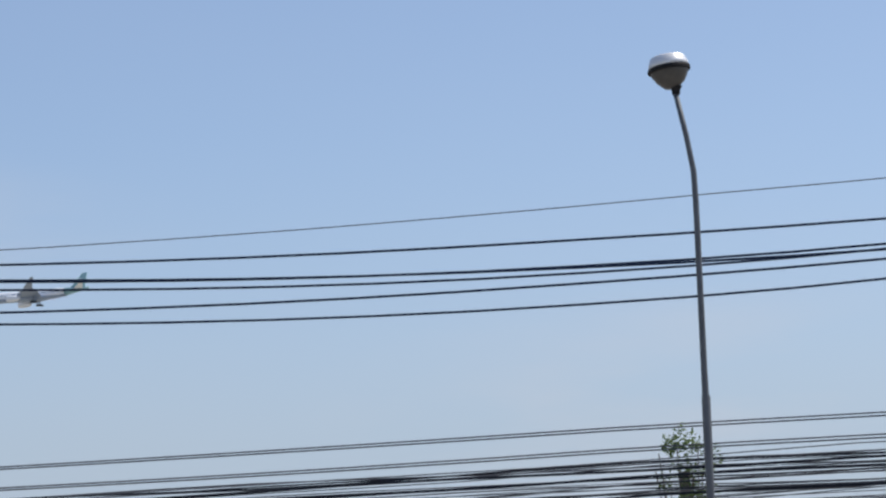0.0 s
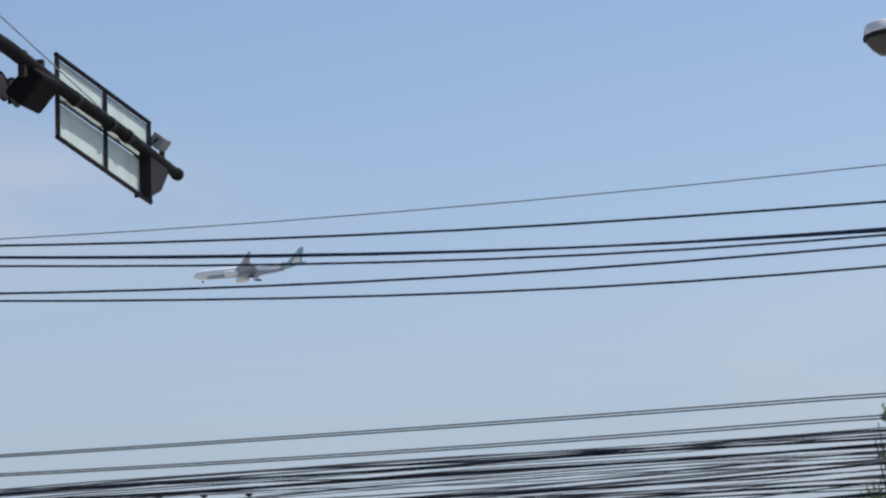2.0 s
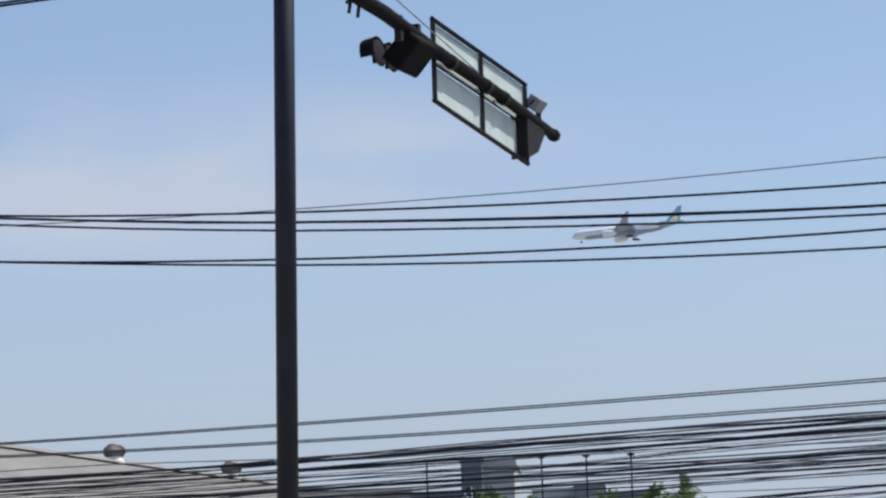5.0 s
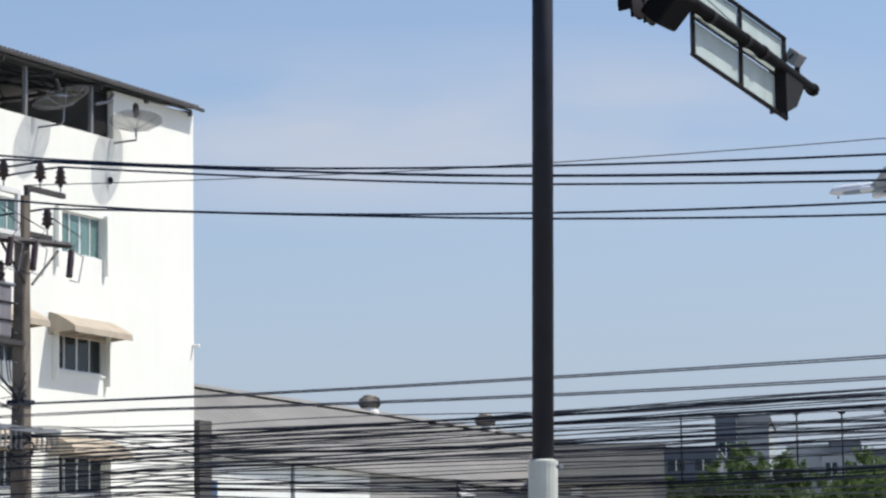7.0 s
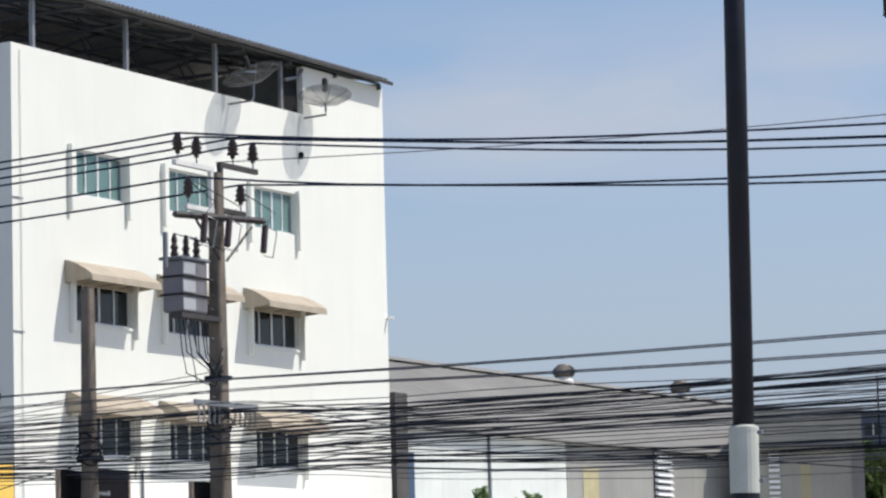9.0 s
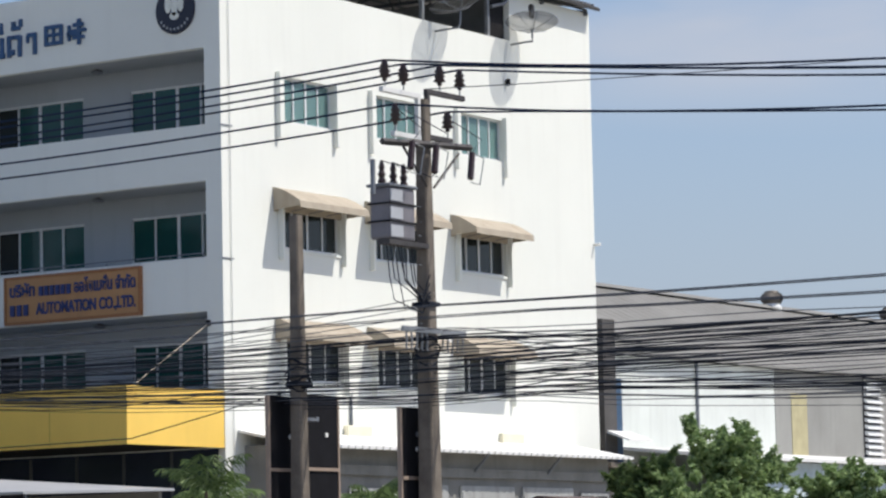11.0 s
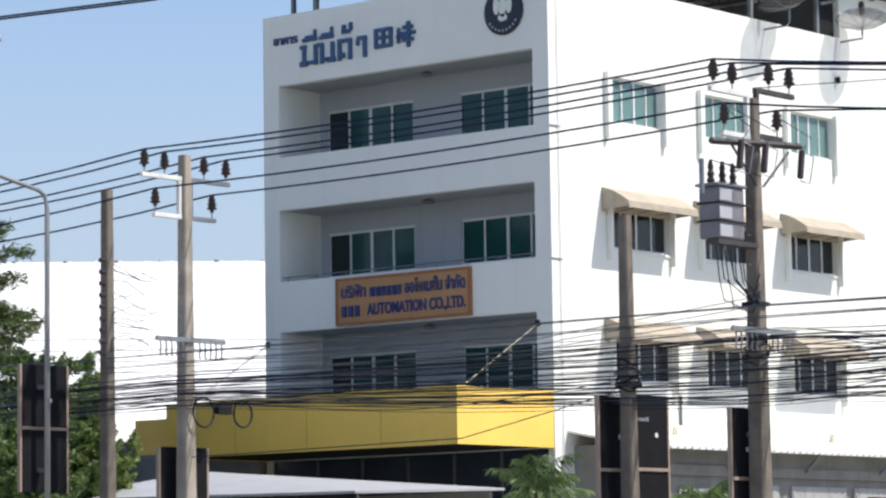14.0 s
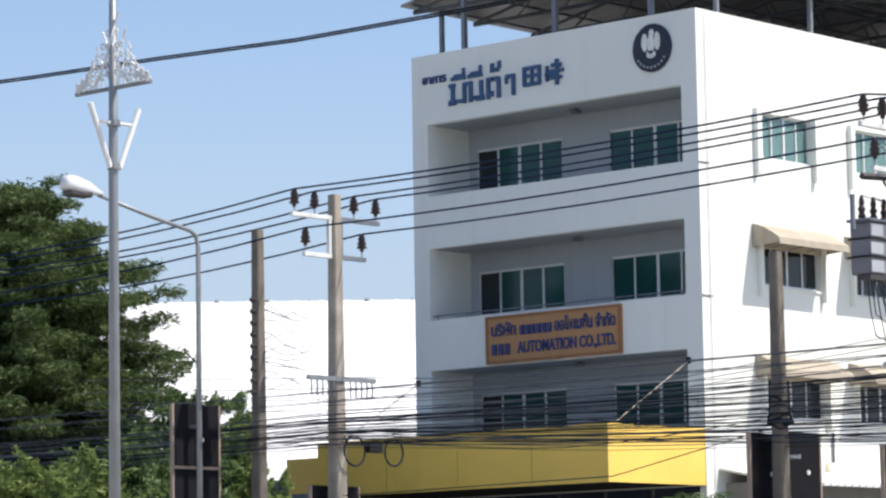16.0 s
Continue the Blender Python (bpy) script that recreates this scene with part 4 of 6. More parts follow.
# extra slack of each power line, in units of 9 mm, at distances from the transformer pole
DROP_AT = (0, 2, 3.7, 5.8, 7.9, 9.9, 11.8, 15.8, 20, 24)
WIRE_DROP = ((4, 8, 10, 11, 9, 7, 5.5, 4, 3, 1), (4, 5, 6, 9, 9.5, 10, 7.5, 4, 3, 1), (-9, -4, -1, 3, 6, 6, 5, 4, 3, 1), (-9, -3, 1, 5, 7, 8, 6, 4, 3, 1), (0, 6, 9, 9, 8, 6.5, 6, 4.5, 3, 1), (-5, -3, 0, 2.5, 5, 6.5, 6, 4.5, 3, 1))
for k, o in enumerate(OFF_TOP + OFF_LOW):
    low = k > 3
    za, zb = (9.68, 9.46) if low else (10.45, 10.22)
    tie = za + (0.05 if k == 5 else 0.0 if low else -0.04 if o < 0 else 0.08)
    a, b, c = ((-0.1317, 0.00308, -0.0000123), (-0.1194, 0.00100, 0.0000305), (-0.1000, 0.00000, 0.000053), (-0.1040, 0.00005, 0.0000575), (-0.1240, 0.00286, -0.0000037), (-0.0850, -0.00060, 0.000068))[k]
    pts = [(XB - 22 + i * 2.2, LY + o, zb - 0.55 * (1 - ((i * 2.2 - 11) / 11) ** 2)) for i in range(10)]
    pts += [(XB + (XA - XB) * i / 10, LY + o, zb + (tie - zb) * i / 10 - 0.10 * (1 - (i / 5 - 1) ** 2)) for i in range(10)]
    drop = WIRE_DROP[k]
    pts += [(XA + s, LY + o, za + a * s + b * s * s + c * s ** 3 - 0.009 * float(np.interp(s, DROP_AT, drop))) for s in [i * 1.6 for i in range(24)]]
    line("power_line", "dark insulated overhead power line between the poles", pts, 0.0195, WIRE, "power lines")
line("earth_wire", "thin grey overhead earth wire above the power lines", [(XA + s, LY + 0.1, 10.05 - 0.054 * s + 0.00143 * s * s + float(np.interp(s, (0, 8, 15, 20, 26), (0, -0.05, -0.055, -0.02, 0.04)))) for s in [i * 2.0 for i in range(25)]], 0.009, CABLE_G, "power lines")

rng = random.Random(21)
# strands of the sagging bundle towards the next pole: height = a + b s + c s^2 (s from the transformer pole)
STRANDS = {1: (6.16, -0.0109, 0.00055), 2: (6.05, -0.0311, 0.00106), 4: (5.46, 0.0020, 0.00014), 5: (5.27, 0.0056, 0.00010),
           7: (5.25, -0.0325, 0.00123), 6: (5.04, -0.0183, 0.00061), 9: (4.86, -0.060, 0.0023), 8: (4.74, -0.066, 0.0024)}


def strand(n, s):
    a, b, c = STRANDS[n]
    q = min(s, 25.0)
    return a + b * q + c * q * q + 0.003 * (s - q)


def ease(v):
    v = min(1.0, max(0.0, v))
    return v * v * (3 - 2 * v)


for k in range(4):
    n = 1 + k // 2
    z = (6.18, 6.16, 6.00, 5.97)[k]
    pts = []
    for i in range(48):
        x = -62 + i * 2.0
        s = x + 30.55
        pts.append((x, LY - 0.4 + 0.16 * (k // 2), (z if s < 0 else z + (strand(n, s) - 0.02 * (k % 2) * (1 + s / 20) - z) * ease(s / 4))))
    line("telecom_cable", "grey telecom cable strung along the roadside poles", pts, 0.0125, CABLE_G, "telecom cables")
for k in range(52):
    z0 = 5.86 - 1.42 * (k / 51) ** 0.9 + rng.uniform(-0.05, 0.05)
    thick = k in (8, 18, 27, 34, 42)
    n = 4 if k < 12 else 5 if k < 22 else 7 if k < 30 else 6 if k < 39 else 9 if k < 46 else 8
    off = 0.0 if thick else min(0.10 if n == 4 else 0.3, rng.gauss(0, 0.15 if n in (4, 9) else 0.13))
    if k in (4, 14, 25, 31, 37):
        off -= 0.13
    ph, w1 = rng.uniform(0, 6.28), rng.uniform(0.012, 0.04)
    sag_l = rng.uniform(0.0, 0.2)
    oy, dz = rng.uniform(-0.7, 0.4), rng.uniform(-0.25, 0.25)
    pts = []
    for i in range(66):
        x = -64 + i * 1.5
        s = x + 30.55
        if s > 0:
            z = z0 + (strand(n, s) + off * (1 - 0.5 * math.sin(s * 0.22 + ph)) - z0) * ease(s / 4.5) + w1 * math.sin(s * 0.55 + ph) * (0.35 if thick else 1)
        elif x > -44.3:
            q = (x + 44.3) / 13.75
            z = max(z0, 5.20 + 0.3 * (z0 - 4.4)) * (1 - q) + z0 * q + dz * 0.6 * (1 - q) - 4 * sag_l * 0.5 * q * (1 - q)
        else:
            q = (x + 64) / 19.7
            z = max(z0, 5.20 + 0.3 * (z0 - 4.4)) + dz * 0.6 - 4 * sag_l * q * (1 - q)
        pts.append((x, LY + oy + 0.05 * math.sin(i * 0.9 + k), z + 0.014 * math.sin(i * 1.3 + 2.1 * k)))
    line("telecom_cable", "thick black bundle of telecom cables" if thick else "black telecom cable in the sagging roadside bundle", pts, rng.uniform(0.018, 0.024) if thick else rng.uniform(0.006, 0.013), CABLE if thick or k % 2 else CABLE_G, "telecom cables", 6)
for k in range(2):
    x0 = (-42.5, -39)[k]
    z0 = 4.75 + 0.3 * k
    line("slack_cable", "thin slack cable drooping across the bundle", [(x0 + i * 0.9, LY - 0.9 + 0.1 * i, z0 + 0.35 * abs(i / 5 - 1) ** 1.6) for i in range(11)], 0.009, CABLE, "telecom cables", 5)
line("service_cable", "thin service cable dropping to the lower roofs", [(-30.4, LY, 5.1), (-22, LY + 4, 4.5), (-12, LY + 10, 3.4)], 0.011, CABLE, "telecom cables", 5)
line("service_cable", "thin service cable dropping to the shop canopy", [(-33.2, LY, 4.95), (-38, LY + 1, 4.25), (-44.2, LY, 4.1)], 0.011, CABLE, "telecom cables", 5)
for k in range(5):
    line("drop_wire", "thin drop wire rising to the roadside pole", [(-30.5, LY - 0.2, 5.7 + 0.16 * k), (-36, LY + 0.2, 5.55 + 0.09 * k), (-44.2, LY, 5.6 + 0.22 * k), (-52, LY, 5.9 + 0.25 * k)], 0.008, CABLE_G, "telecom cables", 5)


# ---- black boards hung on the poles ----
def hung_board(x, y0, y1, z0, z1, label, by=LY, reach=False):
    root = thing("pole_board", label, "board", (x + 0.22, (y0 + y1) / 2, z0), "boards on the poles")
    part("sheet", bevelled(bx(x - 0.30, y0, z0, x - 0.25, y1, z1), 0.008), BOARD, root)
    for a in ((y0 - 0.02, y0 + 0.03, z0, z1), (y1 - 0.03, y1 + 0.02, z0, z1)):
        part("edge_bar", bx(x - 0.31, a[0], a[2], x - 0.235, a[1], a[3]), BOARD_EDGE, root)
    part("cross_bar", bx(x - 0.25, y0, (z0 + z1) / 2 - 0.03, x - 0.22, y1, (z0 + z1) / 2 + 0.03), BOARD_EDGE, root)
    part("bracket", bx(x - 0.252, by - 0.04, z1 - 0.5, x + 0.02, by + 0.04, z1 - 0.42), GREY_STEEL, root)
    part("bracket", bx(x - 0.252, by - 0.04, z0 + 0.4, x + 0.02, by + 0.04, z0 + 0.48), GREY_STEEL, root)
    if reach:
        for z in (z0 + 0.4, z1 - 0.5):
            part("tie_bar", bx(x - 0.03, LY + 0.08, z, x + 0.018, by + 0.03, z + 0.06), GREY_STEEL, root)
    part("rivet", rod((x - 0.252, y0 + (y1 - y0) * 0.62, z1 - 0.72), (x - 0.225, y0 + (y1 - y0) * 0.62, z1 - 0.72), 0.045, None, 10), WHITE_PAINT, root)


hung_board(-33.25, 45.02, 46.05, 2.15, 4.78, "black sign board seen from behind on a telecom pole")
hung_board(-33.25, 46.12, 47.15, 2.15, 4.84, "black sign board seen from behind on a telecom pole", 46.14, True)
hung_board(-30.55, 45.20, 46.0, 2.0, 4.45, "black sign board seen from behind on the transformer pole")
hung_board(-44.30, 45.2, 46.6, 1.9, 4.32, "black sign board seen from behind on a concrete pole")
hung_board(-46.5, 43.5, 44.8, 3.45, 6.02, "tall black sign board behind the street lamp column", 44.0)

# ---- traffic signal pole with its arm ----
PX, PY = -9.85, 21.89
# Band paint: duller and greener than the other white, with run-off streaks.
BAND_PAINT = mat("dull_band_paint", (0.50, 0.52, 0.475), 0.7, vary=0.08, scale=4.0, streak=0.4, dirt=(0.30, 0.29, 0.25))
sig = thing("signal_pole", "black traffic signal pole with white bands and a long arm", "signal pole", (PX, PY, 0.2))
part("column", tube(nb(), ((PX - 0.046, PY, 3.03), (PX + 0.067, PY, 9.2)), [0.083, 0.080], 20), BLACK_PAINT, sig, "", True)
for k in range(6):
    z1 = 3.03 - 0.50 * k
    part("painted_band", tube(nb(), ((PX - 0.046 + (z1 - 3.53) * 0.0184, PY, z1 - 0.498), (PX - 0.046 + (z1 - 3.03) * 0.0184, PY, z1)), 0.113, 20), BAND_PAINT if k % 2 == 0 else BLACK_PAINT, sig, "", False)
part("band_cap", lathe(nb(), (PX - 0.046, PY, 3.00), [(0.115, 0.0), (0.115, 0.03), (0.085, 0.045)], 20), BAND_PAINT, sig)
for z in (2.62, 2.98):
    part("band_bolt", rod((PX + 0.10, PY - 0.05, z), (PX + 0.14, PY - 0.07, z), 0.018, None, 8), GREY_STEEL, sig)
ARM_PAINT = mat("arm_paint", (0.006, 0.006, 0.007), 0.8, 0.0, vary=0.3, scale=5.0, spec=0.1)
AY = [PY, 22.65, 24.0, 25.0, 26.6, 28.15]
AZ = [7.36, 7.34, 7.28, 7.18, 7.06, 6.91]
part("mast_arm", tube(nb(), [(PX, y, z) for y, z in zip(AY, AZ)], [0.070, 0.068, 0.064, 0.060, 0.055, 0.050], 14), ARM_PAINT, sig, "", True)
part("arm_cap", lathe(nb(), (PX, 28.13, 6.91), [(0.062, -0.01), (0.062, 0.05), (0.03, 0.07)], 12, pose(0, 0, 0, -90).to_3x3()), DARK_STEEL, sig)
part("arm_collar", rod((PX, 21.75, 7.3), (PX, 22.05, 7.3), 0.10, None, 14), BLACK_PAINT, sig)
for y in (23.28, 23.46):
    part("arm_clamp", rod((PX - 0.02, y, 7.14), (PX + 0.02, y, 7.42), 0.015, None, 6), DARK_STEEL, sig)
    part("arm_clamp", rod((PX - 0.12, y, 7.28), (PX + 0.12, y, 7.28), 0.015, None, 6), DARK_STEEL, sig)
part("stay_wire", rod((PX + 0.05, PY, 7.76), (PX, 26.2, 7.16), 0.006, None, 5), GREY_STEEL, sig)

head = thing("traffic_light", "dark hooded two-lamp traffic light hung under the arm", "traffic light", (PX, 24.0, 7.0), "traffic lights")
part("housing", bevelled(bx(PX - 0.13, 24.40, 6.84, PX + 0.07, 24.86, 7.20), 0.03), ARM_PAINT, head)
for k in range(2):
    y = 24.46 + 0.28 * k
    bm = nb()
    ring = [[], []]
    for j in range(13):
        a = -0.35 + j * (math.pi + 0.7) / 12
        for q, (xx, rr) in enumerate(((PX - 0.20, 0.15), (PX - 0.33, 0.135))):
            ring[q].append(bm.verts.new((xx, y + rr * math.cos(a), 7.06 + rr * math.sin(a))))
    for j in range(12):
        bm.faces.new((ring[0][j], ring[0][j + 1], ring[1][j + 1], ring[1][j]))
    bm.normal_update()
    bmesh.ops.solidify(bm, geom=bm.faces[:], thickness=0.008)
    vis = part("visor", bm, ARM_PAINT, head)
    part("lens", rod((PX - 0.202, y, 7.06), (PX - 0.215, y, 7.06), 0.13, None, 16), mat("lens_%d" % k, ((0.012, 0.006, 0.006), (0.012, 0.010, 0.006))[k], 0.5), vis)
for y in (24.3, 24.7):
    part("hanger", bx(PX - 0.03, y - 0.03, 7.10, PX + 0.03, y + 0.03, 7.32), DARK_STEEL, head)
for ob in head.children_recursive:
    if ob.type == "MESH" and not ob.name.startswith("hanger"):
        c = Vector((PX, 24.5, 7.02)) - Vector((PX, 24.0, 7.0))
        turn = pose(0, 0, 0, 0, 42, 0) if ob.name.startswith("housing") else pose(0, 0, 0, 0, -6, 0)
        ob.data.transform(Matrix.Translation(c + Vector((-0.02 if ob.name.startswith("housing") else -0.05, 0.02, 0.025))) @ turn @ Matrix.Diagonal((1, 1, 0.92, 1)) @ Matrix.Translation(-c))
head2 = thing("traffic_light", "small dark lamp head under the arm's end", "traffic light", (PX, 27.8, 6.9), "traffic lights")
part("housing", prism(nb(), [(27.34, 6.56), (27.62, 6.66), (27.80, 6.84), (27.80, 6.92), (27.34, 6.98)], "x", PX - 0.14, PX + 0.03), DARK_STEEL, head2)
part("visor", tube(nb(), ((PX - 0.14, 27.60, 6.80), (PX - 0.20, 27.60, 6.80)), [0.10, 0.09], 14), DARK_STEEL, head2)
cctv = thing("camera_box", "small grey box on a bracket at the arm's end", "box", (PX, 27.75, 7.02))
bm = bevelled(bx(-0.065, 27.58, -0.065, 0.065, 27.78, 0.065), 0.012)
bmesh.ops.transform(bm, matrix=Matrix.Translation((PX, 0, 7.135)) @ pose(0, 0, 0, 0, 38, 0), verts=bm.verts)
part("case", bm, GREY_STEEL, cctv)
bm = bx(-0.03, 27.574, -0.012, 0.03, 27.579, 0.012)
bmesh.ops.transform(bm, matrix=Matrix.Translation((PX, 0, 7.135)) @ pose(0, 0, 0, 0, -40, 0), verts=bm.verts)
part("window", bm, RUBBER, cctv)
part("bracket", bx(PX - 0.02, 27.72, 6.95, PX + 0.02, 27.76, 7.06), DARK_STEEL, cctv)

board2 = thing("road_sign", "road sign seen from behind in a dark frame", "sign", (PX + 0.09, 26.17, 6.6))
SX = PX - 0.085


def zsign(y):
    return 7.485 - (y - 25.24) * 0.075


for y0, y1 in ((25.27, 26.39), (26.43, 27.54)):
    for b, t in ((-0.70, -0.41), (-0.39, -0.02)):
        bm = nb()
        e0, e1 = [(y - 25.25) * (0.012 if b < -0.5 else 0.0) for y in (y0, y1)]
        plate(bm, ((SX, y0, zsign(y0) + b - e0), (SX, y1, zsign(y1) + b - e1), (SX, y1, zsign(y1) + t), (SX, y0, zsign(y0) + t)), (-0.006, 0, 0))
        part("sheet", bm, SIGN_BACK, board2)
for y in (25.25, 26.41, 27.56):
    part("upright", tube(nb(), ((SX + 0.02, y, zsign(y) - 0.73 - 0.012 * (y - 25.25)), (SX + 0.02, y, zsign(y))), 0.024, 4), DARK_STEEL, board2)
for d in (-0.73, -0.40, 0.0):
    part("rail", tube(nb(), ((SX + 0.02, 25.23, zsign(25.23) + d), (SX + 0.02, 27.58, zsign(27.58) + d - (0.03 if d < -0.5 else 0.0))), 0.012 if d == -0.40 else 0.027, 4), DARK_STEEL, board2)
for y in (25.5, 26.36, 26.8):
    part("arm_clamp", rod((PX, y - 0.04, 7.178 - (y - 25) * 0.077), (PX, y + 0.04, 7.172 - (y - 25) * 0.077), 0.067, None, 12), DARK_STEEL, board2)

for dz in (0.0, 0.024):
    line("span_cable", "dark span cable strung along the median poles", [(PX - i * 2.0, 22.02, 7.27 + dz - 0.016 * (i * 2.0) + 0.0011 * (i * 2.0) ** 2 + (0.00002 * (i * 2.0) ** 3 if i > 6 else 0)) for i in range(13)], 0.0105, CABLE, "median cables")


# ---- lamps ----
LX, LYY = -3.85, 37.80
lamp = thing("street_lamp", "bent grey steel lamp post with a domed lamp", "street lamp", (LX, LYY, 0))
part("post", tube(nb(), ((LX, LYY, 0), (LX, LYY, 5.3), (LX - 0.005, LYY, 6.0), (LX - 0.01, LYY, 8.1), (LX - 0.02, LYY, 8.50), (LX - 0.09, LYY, 8.95), (LX - 0.20, LYY, 9.50)), [0.062, 0.048, 0.040, 0.037, 0.036, 0.034, 0.033], 12), POST, lamp, "", True)
part("post_sleeve", rod((LX, LYY, 5.0), (LX, LYY, 5.75), 0.053, None, 12), POST, lamp)
mh = pose(0, 0, 0, 0, -7, 0).to_3x3()
hc = (LX - 0.235, LYY, 9.55)
part("bowl", lathe(nb(), hc, [(0.05, 0.0), (0.09, 0.005), (0.17, 0.08), (0.225, 0.17), (0.24, 0.23), (0.235, 0.24)], 24, mh), LAMP_BOWL, lamp, "smoky lamp bowl", True)
part("rim", lathe(nb(), hc, [(0.262, 0.21), (0.268, 0.235), (0.262, 0.262), (0.20, 0.262)], 24, mh), DARK_STEEL, lamp)
part("hood", lathe(nb(), hc, [(0.255, 0.262), (0.245, 0.31), (0.215, 0.385), (0.20, 0.40), (0.15, 0.415)], 24, mh), LAMP_W, lamp, "pale domed hood", True)
part("neck", lathe(nb(), (hc[0] + 0.045, hc[1], hc[2] - 0.08), [(0.05, 0.0), (0.055, 0.06), (0.08, 0.10)], 12), DARK_STEEL, lamp)

VX, VY = -24.31, 21.80
vp = thing("decorated_lamp_post", "tall grey lamp post with a white filigree and V-shaped tubes", "lamp post", (VX, VY, 0.2))
part("post", tube(nb(), ((VX, VY, 0.2), (VX - 0.02, VY, 6.2), (VX - 0.02, VY, 9.2)), [0.066, 0.050, 0.032], 16), GALV, vp, "", True)
part("base_bar", tube(nb(), ((VX - 0.60, VY, 7.05), (VX + 0.56, VY, 7.05)), 0.024, 6), GREY_STEEL, vp)
rng = random.Random(7)
for s in (-1, 1):
    for k in range(7):
        x0 = 0.05 + 0.077 * k
        h = 0.72 * (1 - k / 7.6) ** 2 + 0.05
        pts = [(VX + s * (x0 + 0.05 * math.sin(j * 1.1 + k)), VY - 0.02 + 0.03 * math.cos(j + k), 7.07 + h * j / 6) for j in range(7)]
        part("filigree", tube(nb(), pts, 0.012, 5), WHITE_PAINT, vp)
        for j in range(1, 5):
            c = Vector((VX + s * (x0 + 0.02), VY - 0.03, 7.07 + h * j / 5.5))
            r = 0.030
            part("scroll", tube(nb(), [c + Vector((r * math.cos(a), 0, r * math.sin(a))) for a in [q * math.pi / 4 for q in range(8)]], 0.011, 4), WHITE_PAINT, vp)
for s in (-1, 1):
    part("light_tube", tube(nb(), ((VX + 0.005, VY + s * 0.065, 6.21), (VX + 0.005, VY + s * 0.34, 6.86)), 0.029, 8), WHITE_PAINT, vp, "white tube lamp")
    part("tube_bracket", rod((VX, VY, 6.68), (VX, VY + s * 0.25, 6.68), 0.018, None, 6), WHITE_PAINT, vp)
for z in (6.22, 6.68):
    part("ring", rod((VX - 0.01, VY, z - 0.03), (VX - 0.01, VY, z + 0.03), 0.07, None, 14), GALV, vp)

KX, KY = -46.50, 44.0
street = thing("street_lamp", "slim galvanised street lamp with a long curved arm", "street lamp", (KX, KY, 0))
part("post", tube(nb(), ((KX, KY, 0), (KX, KY, 9.2), (KX, KY - 0.06, 9.42), (KX, KY - 0.22, 9.52), (KX, KY - 1.4, 9.74), (KX, KY - 2.7, 10.02)), [0.07, 0.05, 0.048, 0.045, 0.04, 0.036], 10), GALV, street, "", True)
bm = nb()
rings = []
for y, w, h in ((-3.62, 0.10, 0.13), (-3.55, 0.17, 0.21), (-3.32, 0.19, 0.25), (-2.98, 0.16, 0.20), (-2.76, 0.09, 0.11), (-2.60, 0.05, 0.06)):
    rings.append([bm.verts.new((KX + w * math.cos(a), KY + y, 10.04 + (-2.6 - y) * 0.10 + h * max(math.sin(a), -0.35))) for a in [k * math.pi / 6 for k in range(12)]])
for r0, r1 in zip(rings, rings[1:]):
    for k in range(12):
        bm.faces.new((r0[k], r0[(k + 1) % 12], r1[(k + 1) % 12], r1[k]))
bm.faces.new(rings[0][::-1])
bm.faces.new(rings[-1])
bmesh.ops.recalc_face_normals(bm, faces=bm.faces)
part("lamp_head", bm, LAMP_W, street, "pale cobra-head lamp", True)
part("lamp_glass", bevelled(bx(KX - 0.15, KY - 3.52, 9.93, KX + 0.15, KY - 2.95, 10.07), 0.04), LAMP_BOWL, street)


# ---- grey warehouse behind, with roof turbines ----
WU = -53.0
ware = thing("grey_warehouse", "weathered grey warehouse with a low sheet roof", "warehouse", (-50, 98, 0))
EX, ZRG, ZEG = -46.9, 11.0, 8.02
part("roof", prism(nb(), [(EX, ZEG), (WU, ZRG), (-60, 7.7), (-60, 7.8), (WU, ZRG + 0.08), (EX, ZEG + 0.08)], "y", 79.6, 119.5), ROOF_G, ware)
bm = nb()
for k in range(64):
    y = 79.7 + k * 0.62
    vs = [bm.verts.new(p) for p in ((EX, y, ZEG + 0.09), (EX, y + 0.08, ZEG + 0.09), (WU, y + 0.08, ZRG + 0.09), (WU, y, ZRG + 0.09), (EX, y + 0.04, ZEG + 0.105), (WU, y + 0.04, ZRG + 0.105))]
    bm.faces.new((vs[0], vs[3], vs[5], vs[4]))
    bm.faces.new((vs[1], vs[4], vs[5], vs[2]))
part("roof_ribs", bm, ROOF_G, ware)
part("ridge_cap", prism(nb(), [(WU - 0.4, ZRG - 0.02), (WU, ZRG + 0.16), (WU + 0.4, ZRG - 0.02), (WU, ZRG + 0.1)], "y", 79.6, 119.6), ROOF_G, ware)
part("white_wall", bx(EX - 0.5, 80.1, 0, EX - 0.3, 90.7, 8.02), mat("chalky_wall", (0.62, 0.65, 0.62), 0.85, vary=0.08, scale=0.6, streak=0.2), ware)
part("grey_wall", bx(EX - 0.5, 90.7, 0, EX - 0.28, 119, 8.02), mat("grey_render", (0.265, 0.265, 0.25), 0.9, vary=0.12, scale=0.6, streak=0.3), ware)
part("gable_wall", prism(nb(), [(EX - 0.3, 0), (-59.8, 0), (-59.8, 7.6), (WU, ZRG - 0.05), (EX - 0.3, 7.98)], "y", 79.9, 80.1), GREY_WALL, ware)
part("gable_wall", prism(nb(), [(EX - 0.3, 0), (-59.8, 0), (-59.8, 7.6), (WU, ZRG - 0.05), (EX - 0.3, 7.98)], "y", 119.0, 119.2), GREY_WALL, ware)
